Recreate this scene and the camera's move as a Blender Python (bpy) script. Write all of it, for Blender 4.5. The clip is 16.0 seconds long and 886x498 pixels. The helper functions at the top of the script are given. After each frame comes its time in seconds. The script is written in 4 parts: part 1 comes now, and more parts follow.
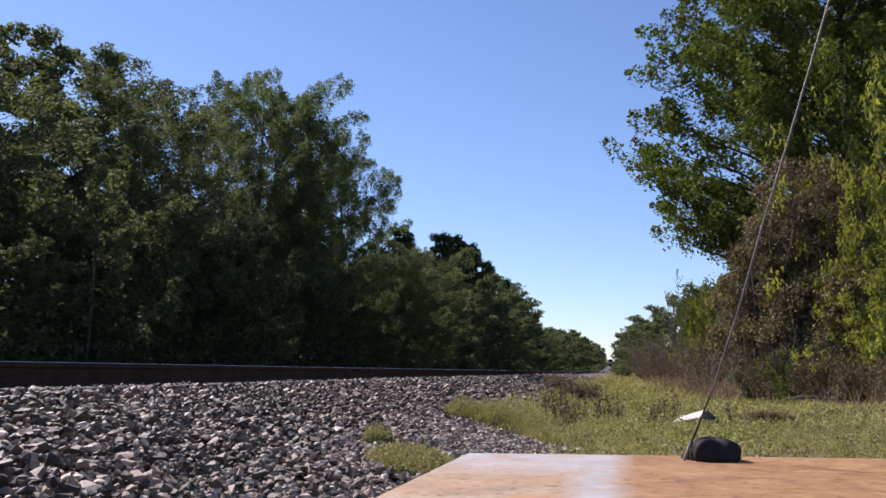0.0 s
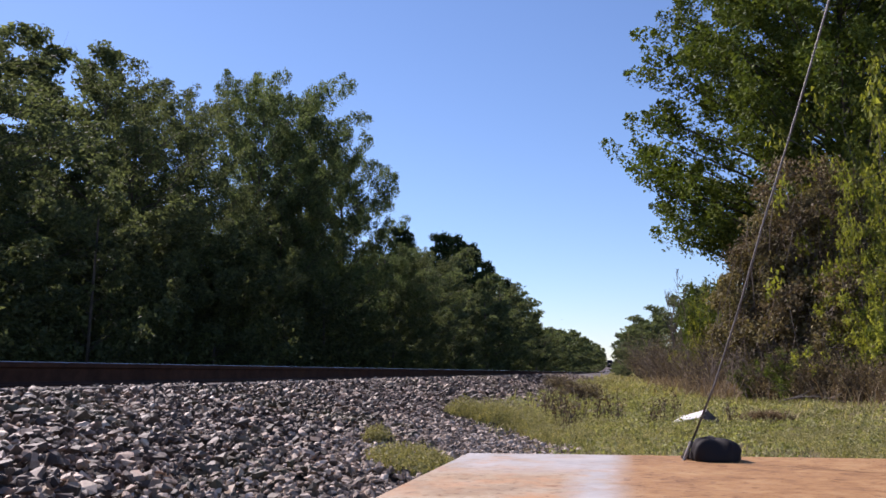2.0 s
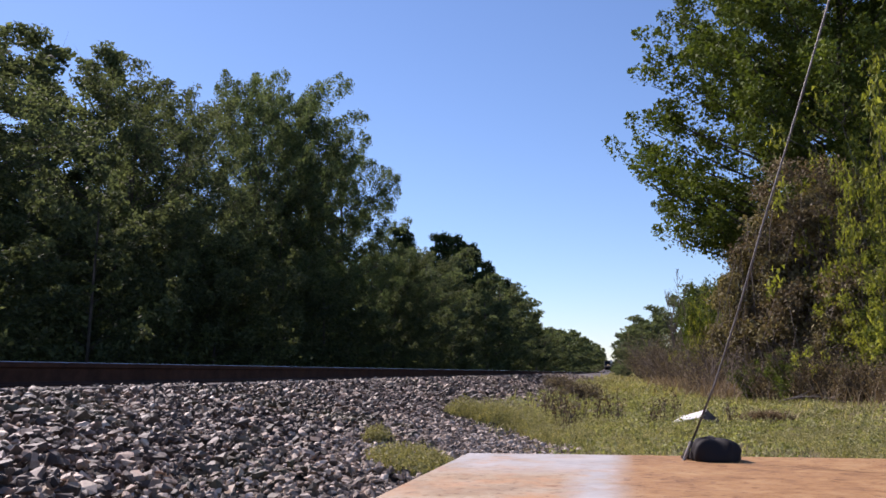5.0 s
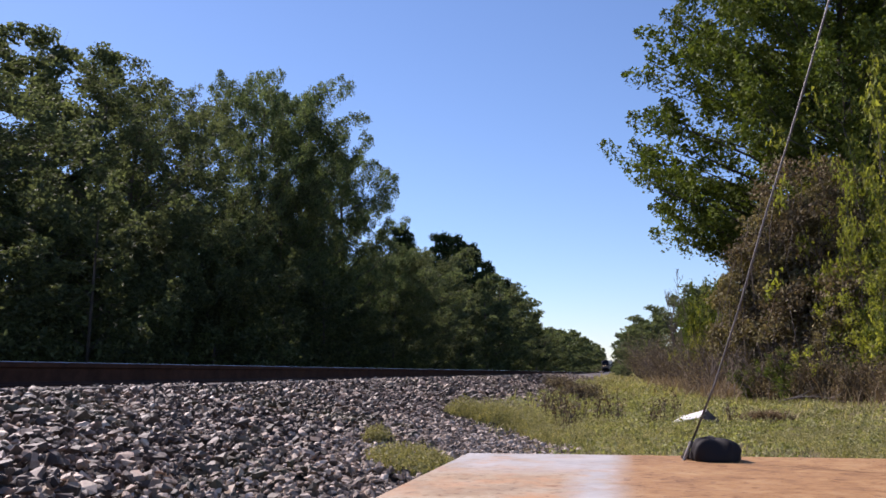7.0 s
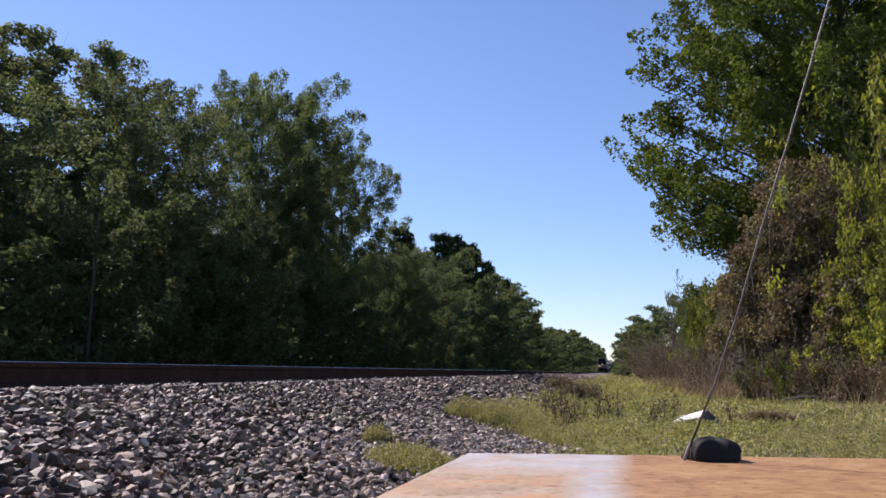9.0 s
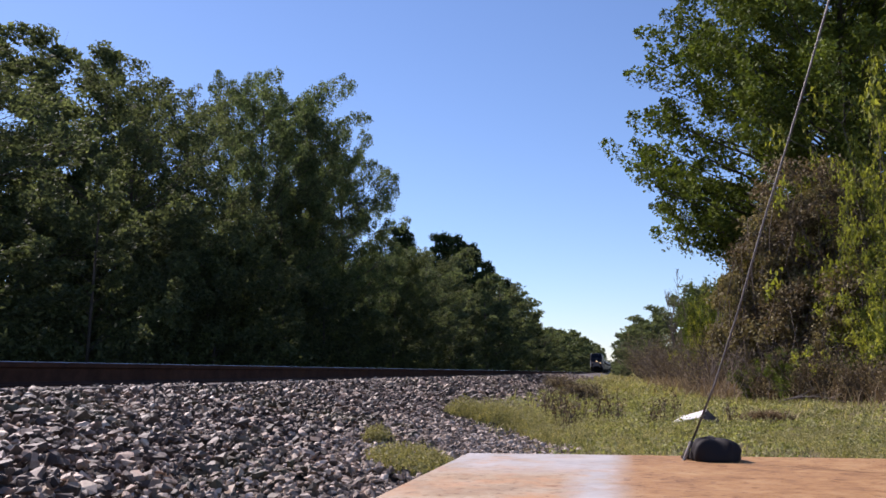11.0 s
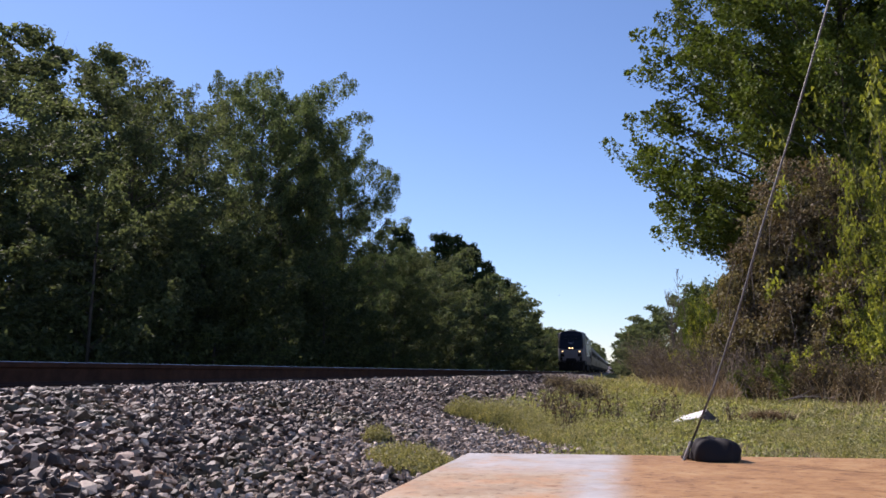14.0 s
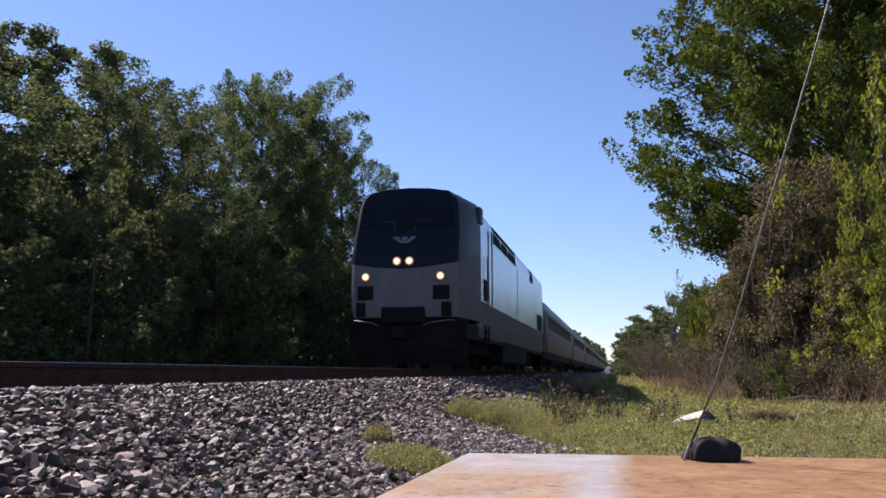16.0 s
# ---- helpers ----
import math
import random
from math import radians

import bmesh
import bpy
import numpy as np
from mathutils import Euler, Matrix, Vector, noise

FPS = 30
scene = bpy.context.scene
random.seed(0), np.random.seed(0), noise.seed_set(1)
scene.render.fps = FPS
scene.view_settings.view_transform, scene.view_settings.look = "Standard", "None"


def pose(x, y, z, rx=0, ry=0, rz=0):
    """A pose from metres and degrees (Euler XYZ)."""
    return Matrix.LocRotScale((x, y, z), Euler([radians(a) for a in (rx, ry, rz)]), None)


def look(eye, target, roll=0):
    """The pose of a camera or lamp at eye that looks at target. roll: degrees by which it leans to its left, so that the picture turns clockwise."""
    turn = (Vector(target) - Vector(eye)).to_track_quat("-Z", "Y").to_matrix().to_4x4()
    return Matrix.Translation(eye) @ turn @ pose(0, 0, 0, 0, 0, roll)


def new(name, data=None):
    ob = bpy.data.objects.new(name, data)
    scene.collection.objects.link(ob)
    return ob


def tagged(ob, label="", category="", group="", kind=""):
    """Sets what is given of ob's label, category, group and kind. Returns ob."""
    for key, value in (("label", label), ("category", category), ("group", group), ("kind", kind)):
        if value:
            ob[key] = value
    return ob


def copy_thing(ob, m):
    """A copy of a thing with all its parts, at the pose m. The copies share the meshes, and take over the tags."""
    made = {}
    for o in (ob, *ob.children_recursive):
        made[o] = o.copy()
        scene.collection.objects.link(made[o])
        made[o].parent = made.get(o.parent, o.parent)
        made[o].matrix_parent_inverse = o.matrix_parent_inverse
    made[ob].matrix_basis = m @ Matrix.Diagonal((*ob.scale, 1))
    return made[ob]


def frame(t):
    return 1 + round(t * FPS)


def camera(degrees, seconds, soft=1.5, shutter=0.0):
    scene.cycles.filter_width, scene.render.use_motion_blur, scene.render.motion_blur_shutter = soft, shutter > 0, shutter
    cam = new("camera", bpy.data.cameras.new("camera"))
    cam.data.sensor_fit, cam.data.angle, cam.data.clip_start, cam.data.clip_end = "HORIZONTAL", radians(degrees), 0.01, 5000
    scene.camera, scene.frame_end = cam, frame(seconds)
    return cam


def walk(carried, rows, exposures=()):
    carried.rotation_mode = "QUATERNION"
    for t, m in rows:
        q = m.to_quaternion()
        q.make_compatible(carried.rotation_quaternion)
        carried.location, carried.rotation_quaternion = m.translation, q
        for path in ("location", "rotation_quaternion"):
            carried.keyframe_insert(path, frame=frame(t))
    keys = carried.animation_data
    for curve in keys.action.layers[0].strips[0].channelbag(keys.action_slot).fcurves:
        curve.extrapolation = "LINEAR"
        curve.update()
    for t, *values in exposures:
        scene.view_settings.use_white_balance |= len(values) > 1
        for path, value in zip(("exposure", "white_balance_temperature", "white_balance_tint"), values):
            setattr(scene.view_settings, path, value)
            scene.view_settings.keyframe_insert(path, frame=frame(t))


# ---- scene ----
cam = camera(55.2, 16.0, soft=1.6)
EYE = (0.0, 0.0, 0.68)
YAW, PITCH = 11.56, 8.3
_d = (-math.sin(radians(YAW)) * math.cos(radians(PITCH)), math.cos(radians(YAW)) * math.cos(radians(PITCH)), math.sin(radians(PITCH)))
_m = look(EYE, (EYE[0] + _d[0], EYE[1] + _d[1], EYE[2] + _d[2]))
walk(cam, [(0.0, _m), (16.0, _m)], exposures=[(0.0, 0.62, 6050, 24), (16.0, 0.62, 6050, 24)])

# ---------------------------------------------------------------- light
SUN_DIR = Vector((-4.4, 3.3, 5.05)).normalized()
world = bpy.data.worlds.new("sky")
scene.world = world
world.use_nodes = True
_n = world.node_tree
_bg = _n.nodes["Background"]
_sky = _n.nodes.new("ShaderNodeTexSky")
_sky.sky_type = "NISHITA"
_sky.sun_disc = False
_sky.sun_elevation = math.asin(SUN_DIR.z)
_sky.sun_rotation = math.atan2(SUN_DIR.x, SUN_DIR.y)
_sky.air_density, _sky.dust_density, _sky.ozone_density = 1.0, 0.1, 4.4
_n.links.new(_sky.outputs[0], _bg.inputs[0])
_bg.inputs[1].default_value = 0.086
sun_data = bpy.data.lights.new("sun", "SUN")
sun_data.energy, sun_data.angle, sun_data.color = 5.0, radians(0.53), (1.0, 0.91, 0.79)
sun = new("sun", sun_data)
sun.matrix_world = look(SUN_DIR * 100, (0, 0, 0))

# ---------------------------------------------------------------- materials


class Nodes:
    """A short hand for building a node material."""

    def __init__(self, name):
        self.mat = bpy.data.materials.new(name)
        self.mat.use_nodes = True
        self.t = self.mat.node_tree
        self.p = self.t.nodes["Principled BSDF"]
        self.out = self.t.nodes["Material Output"]

    def add(self, kind, **values):
        n = self.t.nodes.new(kind)
        for k, v in values.items():
            n.inputs[k.replace("_", " ")].default_value = v
        return n

    def link(self, a, b):
        self.t.links.new(a, b)

    def coords(self, which="Object"):
        return self.add("ShaderNodeTexCoord").outputs[which]

    def noise(self, scale, detail=5.0, rough=0.6, which="Object", stretch=None):
        n = self.add("ShaderNodeTexNoise", Scale=scale, Detail=detail, Roughness=rough)
        c = self.coords(which)
        if stretch:
            m = self.add("ShaderNodeMapping")
            m.inputs["Scale"].default_value = stretch
            self.link(c, m.inputs["Vector"])
            c = m.outputs[0]
        self.link(c, n.inputs["Vector"])
        return n.outputs[0]

    def ramp(self, fac, *stops):
        r = self.add("ShaderNodeValToRGB")
        e = r.color_ramp.elements
        while len(e) < len(stops):
            e.new(0.5)
        for el, (p, c) in zip(e, stops):
            el.position = p
            el.color = (*c, 1) if len(c) == 3 else c
        self.link(fac, r.inputs[0])
        return r.outputs[0]

    def mix(self, fac, a, b, mode="MIX"):
        m = self.t.nodes.new("ShaderNodeMix")
        m.data_type, m.blend_type = "RGBA", mode
        for sock, v in ((m.inputs[0], fac), (m.inputs[6], a), (m.inputs[7], b)):
            if isinstance(v, (int, float)):
                sock.default_value = v
            elif isinstance(v, tuple):
                sock.default_value = (*v, 1)
            else:
                self.link(v, sock)
        return m.outputs[2]

    def island(self):
        return self.add("ShaderNodeNewGeometry").outputs["Random Per Island"]

    def rand(self):
        return self.add("ShaderNodeObjectInfo").outputs["Random"]

    def bump(self, height, strength=0.4, distance=0.01):
        b = self.add("ShaderNodeBump", Strength=strength, Distance=distance)
        self.link(height, b.inputs["Height"])
        self.link(b.outputs[0], self.p.inputs["Normal"])

    def set(self, color=None, rough=None, metal=None, spec=None):
        for key, v in (("Base Color", color), ("Roughness", rough), ("Metallic", metal), ("Specular IOR Level", spec)):
            if v is None:
                continue
            if isinstance(v, (int, float)):
                self.p.inputs[key].default_value = v
            elif isinstance(v, tuple):
                self.p.inputs[key].default_value = (*v, 1)
            else:
                self.link(v, self.p.inputs[key])
        return self.mat


def leaf_material(name, dark, mid, light, through_light, rough=0.5, share=0.35):
    n = Nodes(name)
    c1 = n.ramp(n.island(), (0.0, dark), (0.55, mid), (1.0, light))
    big = n.ramp(n.noise(0.35, 2.0), (0.35, (0.65, 0.65, 0.65)), (0.7, (1.15, 1.15, 1.05)))
    col = n.mix(1.0, c1, big, "MULTIPLY")
    n.set(col, max(rough, 0.68), spec=0.12)
    tr = n.add("ShaderNodeBsdfTranslucent")
    n.link(n.mix(1.0, col, through_light, "MULTIPLY"), tr.inputs[0])
    ms = n.add("ShaderNodeMixShader")
    ms.inputs[0].default_value = share
    n.link(n.p.outputs[0], ms.inputs[1])
    n.link(tr.outputs[0], ms.inputs[2])
    n.link(ms.outputs[0], n.out.inputs[0])
    return n.mat


M = {}
M["leaf"] = leaf_material("oak leaves", (0.066, 0.08, 0.044), (0.107, 0.128, 0.064), (0.17, 0.195, 0.094), (1.35, 1.38, 0.9), share=0.42)
M["leaf_bright"] = leaf_material("young maple leaves", (0.078, 0.10, 0.024), (0.125, 0.158, 0.036), (0.20, 0.24, 0.055), (1.5, 1.6, 0.6), share=0.2)
M["leaf_willow"] = leaf_material("willow leaves", (0.07, 0.092, 0.046), (0.118, 0.15, 0.07), (0.19, 0.22, 0.10), (1.35, 1.42, 0.95), share=0.42)
M["leaf_pine"] = leaf_material("pine needles", (0.018, 0.034, 0.014), (0.03, 0.05, 0.02), (0.05, 0.075, 0.028), (1.2, 1.3, 0.7), share=0.15)
M["leaf_brown"] = leaf_material("withered vine leaves", (0.085, 0.065, 0.045), (0.20, 0.155, 0.10), (0.36, 0.30, 0.17), (1.3, 1.2, 0.8), rough=0.7, share=0.2)
M["leaf_vine"] = leaf_material("olive vine leaves", (0.105, 0.088, 0.05), (0.22, 0.185, 0.10), (0.38, 0.33, 0.17), (1.3, 1.25, 0.7), rough=0.65, share=0.22)
M["leaf_yellow"] = leaf_material("yellow-green leaves", (0.14, 0.16, 0.032), (0.24, 0.26, 0.055), (0.36, 0.37, 0.09), (1.5, 1.5, 0.6), share=0.4)
M["grass"] = leaf_material("grass blades", (0.19, 0.18, 0.085), (0.33, 0.31, 0.15), (0.54, 0.48, 0.29), (1.3, 1.3, 0.6), rough=0.6, share=0.3)
M["grass_dry"] = leaf_material("dry grass", (0.17, 0.125, 0.08), (0.28, 0.21, 0.14), (0.42, 0.34, 0.22), (1.1, 1.0, 0.8), rough=0.8, share=0.2)
M["weed"] = leaf_material("weed leaves", (0.14, 0.14, 0.065), (0.28, 0.275, 0.12), (0.52, 0.49, 0.27), (1.4, 1.5, 0.6), rough=0.5, share=0.3)

n = Nodes("bark")
M["bark"] = n.set(n.ramp(n.noise(9.0, 8, 0.7, stretch=(1, 1, 0.25)), (0.3, (0.035, 0.028, 0.022)), (0.7, (0.13, 0.105, 0.085))), 0.9)
n.bump(n.noise(22.0, 6, 0.7, stretch=(1, 1, 0.2)), 0.7, 0.02)
n = Nodes("dry twigs")
M["twig"] = n.set(n.ramp(n.island(), (0.0, (0.06, 0.044, 0.036)), (0.6, (0.125, 0.097, 0.08)), (1.0, (0.27, 0.215, 0.175))), 0.85)

n = Nodes("earth with leaf litter")
a = n.ramp(n.noise(0.8, 6, 0.65), (0.3, (0.10, 0.085, 0.045)), (0.5, (0.17, 0.145, 0.075)), (0.75, (0.27, 0.21, 0.13)))
b = n.ramp(n.noise(35.0, 6, 0.7), (0.3, (0.55, 0.55, 0.55)), (0.7, (1.25, 1.2, 1.1)))
M["ground"] = n.set(n.mix(1.0, a, b, "MULTIPLY"), 0.95, spec=0.2)
n.bump(n.noise(40.0, 6, 0.7), 0.8, 0.03)

n = Nodes("crushed ballast stone")
tone = n.ramp(n.island(), (0.0, (0.037, 0.026, 0.020)), (0.42, (0.10, 0.071, 0.054)), (0.72, (0.205, 0.147, 0.111)), (0.89, (0.42, 0.295, 0.212)), (1.0, (0.72, 0.59, 0.45)))
tone = n.mix(n.ramp(n.noise(0.9, 4, 0.6), (0.52, (0, 0, 0)), (0.70, (0.55, 0.55, 0.55))), tone, (0.17, 0.165, 0.075))
fine = n.ramp(n.noise(60.0, 6, 0.7), (0.3, (0.7, 0.68, 0.68)), (0.7, (1.15, 1.15, 1.15)))
M["stone"] = n.set(n.mix(1.0, tone, fine, "MULTIPLY"), 0.62, spec=0.3)
n.bump(n.noise(120.0, 5, 0.7), 0.4, 0.004)
n = Nodes("single crushed stone")
tone = n.ramp(n.rand(), (0.0, (0.037, 0.026, 0.020)), (0.42, (0.10, 0.071, 0.054)), (0.72, (0.205, 0.147, 0.111)), (0.89, (0.42, 0.295, 0.212)), (1.0, (0.72, 0.59, 0.45)))
tone = n.mix(n.ramp(n.noise(0.9, 4, 0.6), (0.52, (0, 0, 0)), (0.70, (0.55, 0.55, 0.55))), tone, (0.17, 0.165, 0.075))
fine = n.ramp(n.noise(60.0, 6, 0.7), (0.3, (0.7, 0.68, 0.68)), (0.7, (1.15, 1.15, 1.15)))
M["stone_one"] = n.set(n.mix(1.0, tone, fine, "MULTIPLY"), 0.62, spec=0.3)
n.bump(n.noise(120.0, 5, 0.7), 0.4, 0.004)
n = Nodes("tan gravel")
M["gravel"] = n.set(n.ramp(n.island(), (0.0, (0.15, 0.115, 0.09)), (0.5, (0.32, 0.25, 0.195)), (1.0, (0.60, 0.50, 0.41))), 0.85, spec=0.2)
n = Nodes("ballast bed")
M["bed"] = n.set(n.ramp(n.noise(28.0, 8, 0.8), (0.35, (0.035, 0.028, 0.024)), (0.5, (0.13, 0.105, 0.09)), (0.7, (0.30, 0.25, 0.215))), 0.9)
n.bump(n.noise(28.0, 6, 0.8), 1.0, 0.05)

n = Nodes("rusty rail steel")
M["rail"] = n.set(n.ramp(n.noise(6.0, 8, 0.7), (0.3, (0.025, 0.012, 0.009)), (0.7, (0.07, 0.034, 0.022))), 0.9, spec=0.2)
n.bump(n.noise(60.0, 5, 0.7), 0.3, 0.004)
n = Nodes("polished rail head")
M["rail_top"] = n.set((0.55, 0.54, 0.53), 0.28, 1.0)
n = Nodes("weathered tie")
M["tie"] = n.set(n.ramp(n.noise(5.0, 8, 0.7, stretch=(0.3, 4, 4)), (0.3, (0.04, 0.032, 0.027)), (0.7, (0.16, 0.13, 0.11))), 0.9)

n = Nodes("rusted steel with pale patch")
deep = n.ramp(n.noise(26.0, 9, 0.75), (0.28, (0.15, 0.07, 0.028)), (0.5, (0.31, 0.165, 0.065)), (0.75, (0.42, 0.265, 0.12)))
tan = n.ramp(n.noise(22.0, 9, 0.75), (0.32, (0.24, 0.15, 0.085)), (0.5, (0.36, 0.265, 0.165)), (0.7, (0.41, 0.335, 0.24)))
orange = n.ramp(n.noise(30.0, 8, 0.75), (0.3, (0.34, 0.13, 0.045)), (0.7, (0.50, 0.25, 0.10)))
tan = n.mix(n.ramp(n.noise(15.0, 8, 0.72), (0.46, (0, 0, 0)), (0.64, (0.7, 0.7, 0.7))), tan, orange)
speck = n.ramp(n.noise(110.0, 6, 0.7), (0.33, (0.45, 0.36, 0.3)), (0.46, (1.0, 1.0, 1.0)))
greyish = n.ramp(n.noise(30.0, 7, 0.7), (0.3, (0.31, 0.29, 0.272)), (0.7, (0.44, 0.41, 0.39)))
sep = n.add("ShaderNodeSeparateXYZ")
n.link(n.coords(), sep.inputs[0])


def band(axis, lo, hi, soft):
    up = n.add("ShaderNodeMapRange")
    up.inputs[1].default_value, up.inputs[2].default_value = lo - soft, lo + soft
    dn = n.add("ShaderNodeMapRange")
    dn.inputs[1].default_value, dn.inputs[2].default_value = hi + soft, hi - soft
    n.link(sep.outputs[axis], up.inputs[0])
    n.link(sep.outputs[axis], dn.inputs[0])
    mul = n.t.nodes.new("ShaderNodeMath")
    mul.operation = "MULTIPLY"
    n.link(up.outputs[0], mul.inputs[0])
    n.link(dn.outputs[0], mul.inputs[1])
    return mul.outputs[0]


side = band(0, -0.6, -0.002, 0.02)
rust = n.mix(1.0, n.mix(side, deep, tan), speck, "MULTIPLY")
# pale grey along the far edge and in a narrow strip, broken up by noise
patch = n.t.nodes.new("ShaderNodeMath")
patch.operation = "MAXIMUM"
n.link(band(1, 0.74, 0.95, 0.04), patch.inputs[0])
n.link(band(0, -0.035, 0.005, 0.012), patch.inputs[1])
edge = n.t.nodes.new("ShaderNodeMath")
edge.operation = "MULTIPLY"
n.link(patch.outputs[0], edge.inputs[0])
n.link(band(0, -0.4, 0.0, 0.012), edge.inputs[1])
frag = n.ramp(n.noise(16.0, 8, 0.75), (0.36, (0.15, 0.15, 0.15)), (0.52, (1, 1, 1)))
mask = n.mix(1.0, edge.outputs[0], frag, "MULTIPLY")
M["rust"] = n.set(n.mix(mask, rust, greyish), n.ramp(n.noise(20, 5), (0.3, (0.6,) * 3), (0.7, (0.8,) * 3)), 0.0, 0.3)
n.bump(n.noise(70.0, 7, 0.7), 0.35, 0.004)

M["black"] = Nodes("black rubber").set((0.016, 0.013, 0.014), 0.75, 0.0, 0.25)
n = Nodes("antenna rod")
M["rod"] = n.set(n.ramp(n.noise(30, 4), (0.3, (0.06, 0.05, 0.045)), (0.7, (0.15, 0.13, 0.12))), 0.5, 0.3)
M["ferrule"] = Nodes("dull metal ferrule").set((0.30, 0.27, 0.24), 0.5, 0.3)
n = Nodes("pale weathered sheet")
M["sheet"] = n.set(n.ramp(n.noise(9, 6), (0.3, (0.50, 0.48, 0.45)), (0.7, (0.72, 0.71, 0.68))), 0.6)
n = Nodes("bleached dead wood")
M["dead"] = n.set(n.ramp(n.noise(12, 6, stretch=(1, 3, 3)), (0.3, (0.13, 0.10, 0.08)), (0.7, (0.28, 0.235, 0.195))), 0.85)
n = Nodes("dark wood")
M["log"] = n.set(n.ramp(n.noise(7, 7), (0.3, (0.05, 0.035, 0.025)), (0.7, (0.16, 0.10, 0.07))), 0.9)

n = Nodes("silver train paint")
M["silver"] = n.set(n.ramp(n.noise(1.5, 6, 0.7, stretch=(1, 0.4, 1)), (0.3, (0.47, 0.51, 0.59)), (0.7, (0.55, 0.59, 0.67))), 0.27, 0.92)
n = Nodes("dull silver nose finish")
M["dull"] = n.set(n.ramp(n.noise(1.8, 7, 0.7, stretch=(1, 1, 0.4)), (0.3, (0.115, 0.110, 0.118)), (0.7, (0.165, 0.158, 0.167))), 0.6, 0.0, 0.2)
n = Nodes("brownish grey train finish")
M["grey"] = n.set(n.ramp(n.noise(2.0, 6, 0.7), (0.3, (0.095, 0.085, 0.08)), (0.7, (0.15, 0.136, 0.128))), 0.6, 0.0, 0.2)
n = Nodes("navy train paint")
M["navy"] = n.set(n.ramp(n.noise(1.2, 5), (0.3, (0.005, 0.0055, 0.012)), (0.7, (0.008, 0.009, 0.018))), 0.4, 0.0, 0.2)
n = Nodes("dark roof paint")
M["roof"] = n.set(n.ramp(n.noise(2.0, 6), (0.3, (0.015, 0.018, 0.03)), (0.7, (0.035, 0.038, 0.05))), 0.5)
n = Nodes("sooty underframe")
M["under"] = n.set(n.ramp(n.noise(5.0, 7), (0.3, (0.004, 0.004, 0.004)), (0.7, (0.014, 0.012, 0.011))), 0.85, spec=0.2)
n = Nodes("brushed stainless")
M["steel"] = n.set(n.ramp(n.noise(2.5, 5, stretch=(1, 0.2, 1)), (0.3, (0.085, 0.082, 0.078)), (0.7, (0.13, 0.126, 0.12))), 0.45, 0.6, 0.3)
M["glass"] = Nodes("tinted train glass").set((0.006, 0.007, 0.010), 0.2, 0.0, 0.2)
M["pane"] = Nodes("dark coach window").set((0.006, 0.006, 0.008), 0.6, 0.0, 0.05)
M["stripe"] = Nodes("pale stripe paint").set((0.14, 0.145, 0.165), 0.5)
n = Nodes("lit reflector")
n.p.inputs["Emission Color"].default_value = (1.0, 0.45, 0.15, 1)
n.p.inputs["Emission Strength"].default_value = 0.32
M["reflector"] = n.set((0.5, 0.35, 0.22), 0.3, 0.6)
n = Nodes("headlight glow")
n.p.inputs["Emission Color"].default_value = (1.0, 0.64, 0.24, 1)
n.p.inputs["Emission Strength"].default_value = 2.6
M["lamp"] = n.set((0.9, 0.85, 0.75), 0.3)
M["lamp_rim"] = Nodes("headlight bezel").set((0.25, 0.17, 0.12), 0.35, 0.7)
M["bird"] = Nodes("dark feathers").set((0.03, 0.028, 0.026), 0.7)

# ---------------------------------------------------------------- mesh helpers


def quick(name, V, F, mats, smooth=False, index=None):
    """A mesh from arrays: V (n, 3), F (m, k)."""
    me = bpy.data.meshes.new(name)
    V, F = np.asarray(V, dtype=np.float32), np.asarray(F, dtype=np.int32)
    me.vertices.add(len(V))
    me.vertices.foreach_set("co", V.ravel())
    me.loops.add(F.size)
    me.loops.foreach_set("vertex_index", F.ravel())
    me.polygons.add(len(F))
    me.polygons.foreach_set("loop_start", np.arange(len(F), dtype=np.int32) * F.shape[1])
    if index is not None:
        me.polygons.foreach_set("material_index", np.asarray(index, dtype=np.int32))
    me.polygons.foreach_set("use_smooth", np.full(len(F), smooth))
    me.update(calc_edges=True)
    for m in mats if isinstance(mats, (list, tuple)) else [mats]:
        me.materials.append(m)
    return me


def child(name, me, parent, label=""):
    ob = new(name, me)
    ob.parent = parent
    return tagged(ob, label)


def bm_mesh(name, bm, mats, smooth=False):
    me = bpy.data.meshes.new(name)
    bmesh.ops.recalc_face_normals(bm, faces=bm.faces)
    bm.to_mesh(me)
    bm.free()
    for m in mats if isinstance(mats, (list, tuple)) else [mats]:
        me.materials.append(m)
    if smooth:
        me.polygons.foreach_set("use_smooth", np.full(len(me.polygons), True))
        me.update()
    return me


def part(name, bm, material, parent, label="", smooth=False):
    """Links a bmesh as one mesh object under a thing or a part."""
    return child(name, bm_mesh(name, bm, material, smooth), parent, label)


def empty(name, m=None):
    ob = new(name)
    ob.empty_display_size = 0.2
    if m is not None:
        ob.matrix_basis = m
    return ob


def box(bm, x0, x1, y0, y1, z0, z1, bevel=0.0, turn=None, rounds=2):
    r = bmesh.ops.create_cube(bm, size=1.0)
    vs = r["verts"]
    bmesh.ops.scale(bm, vec=(x1 - x0, y1 - y0, z1 - z0), verts=vs)
    if turn is not None:
        bmesh.ops.transform(bm, matrix=turn, verts=vs)
    bmesh.ops.translate(bm, vec=((x0 + x1) / 2, (y0 + y1) / 2, (z0 + z1) / 2), verts=vs)
    if bevel:
        es = list({e for v in vs for e in v.link_edges})
        bmesh.ops.bevel(bm, geom=es, offset=bevel, segments=rounds, affect="EDGES", profile=0.5)
    return vs


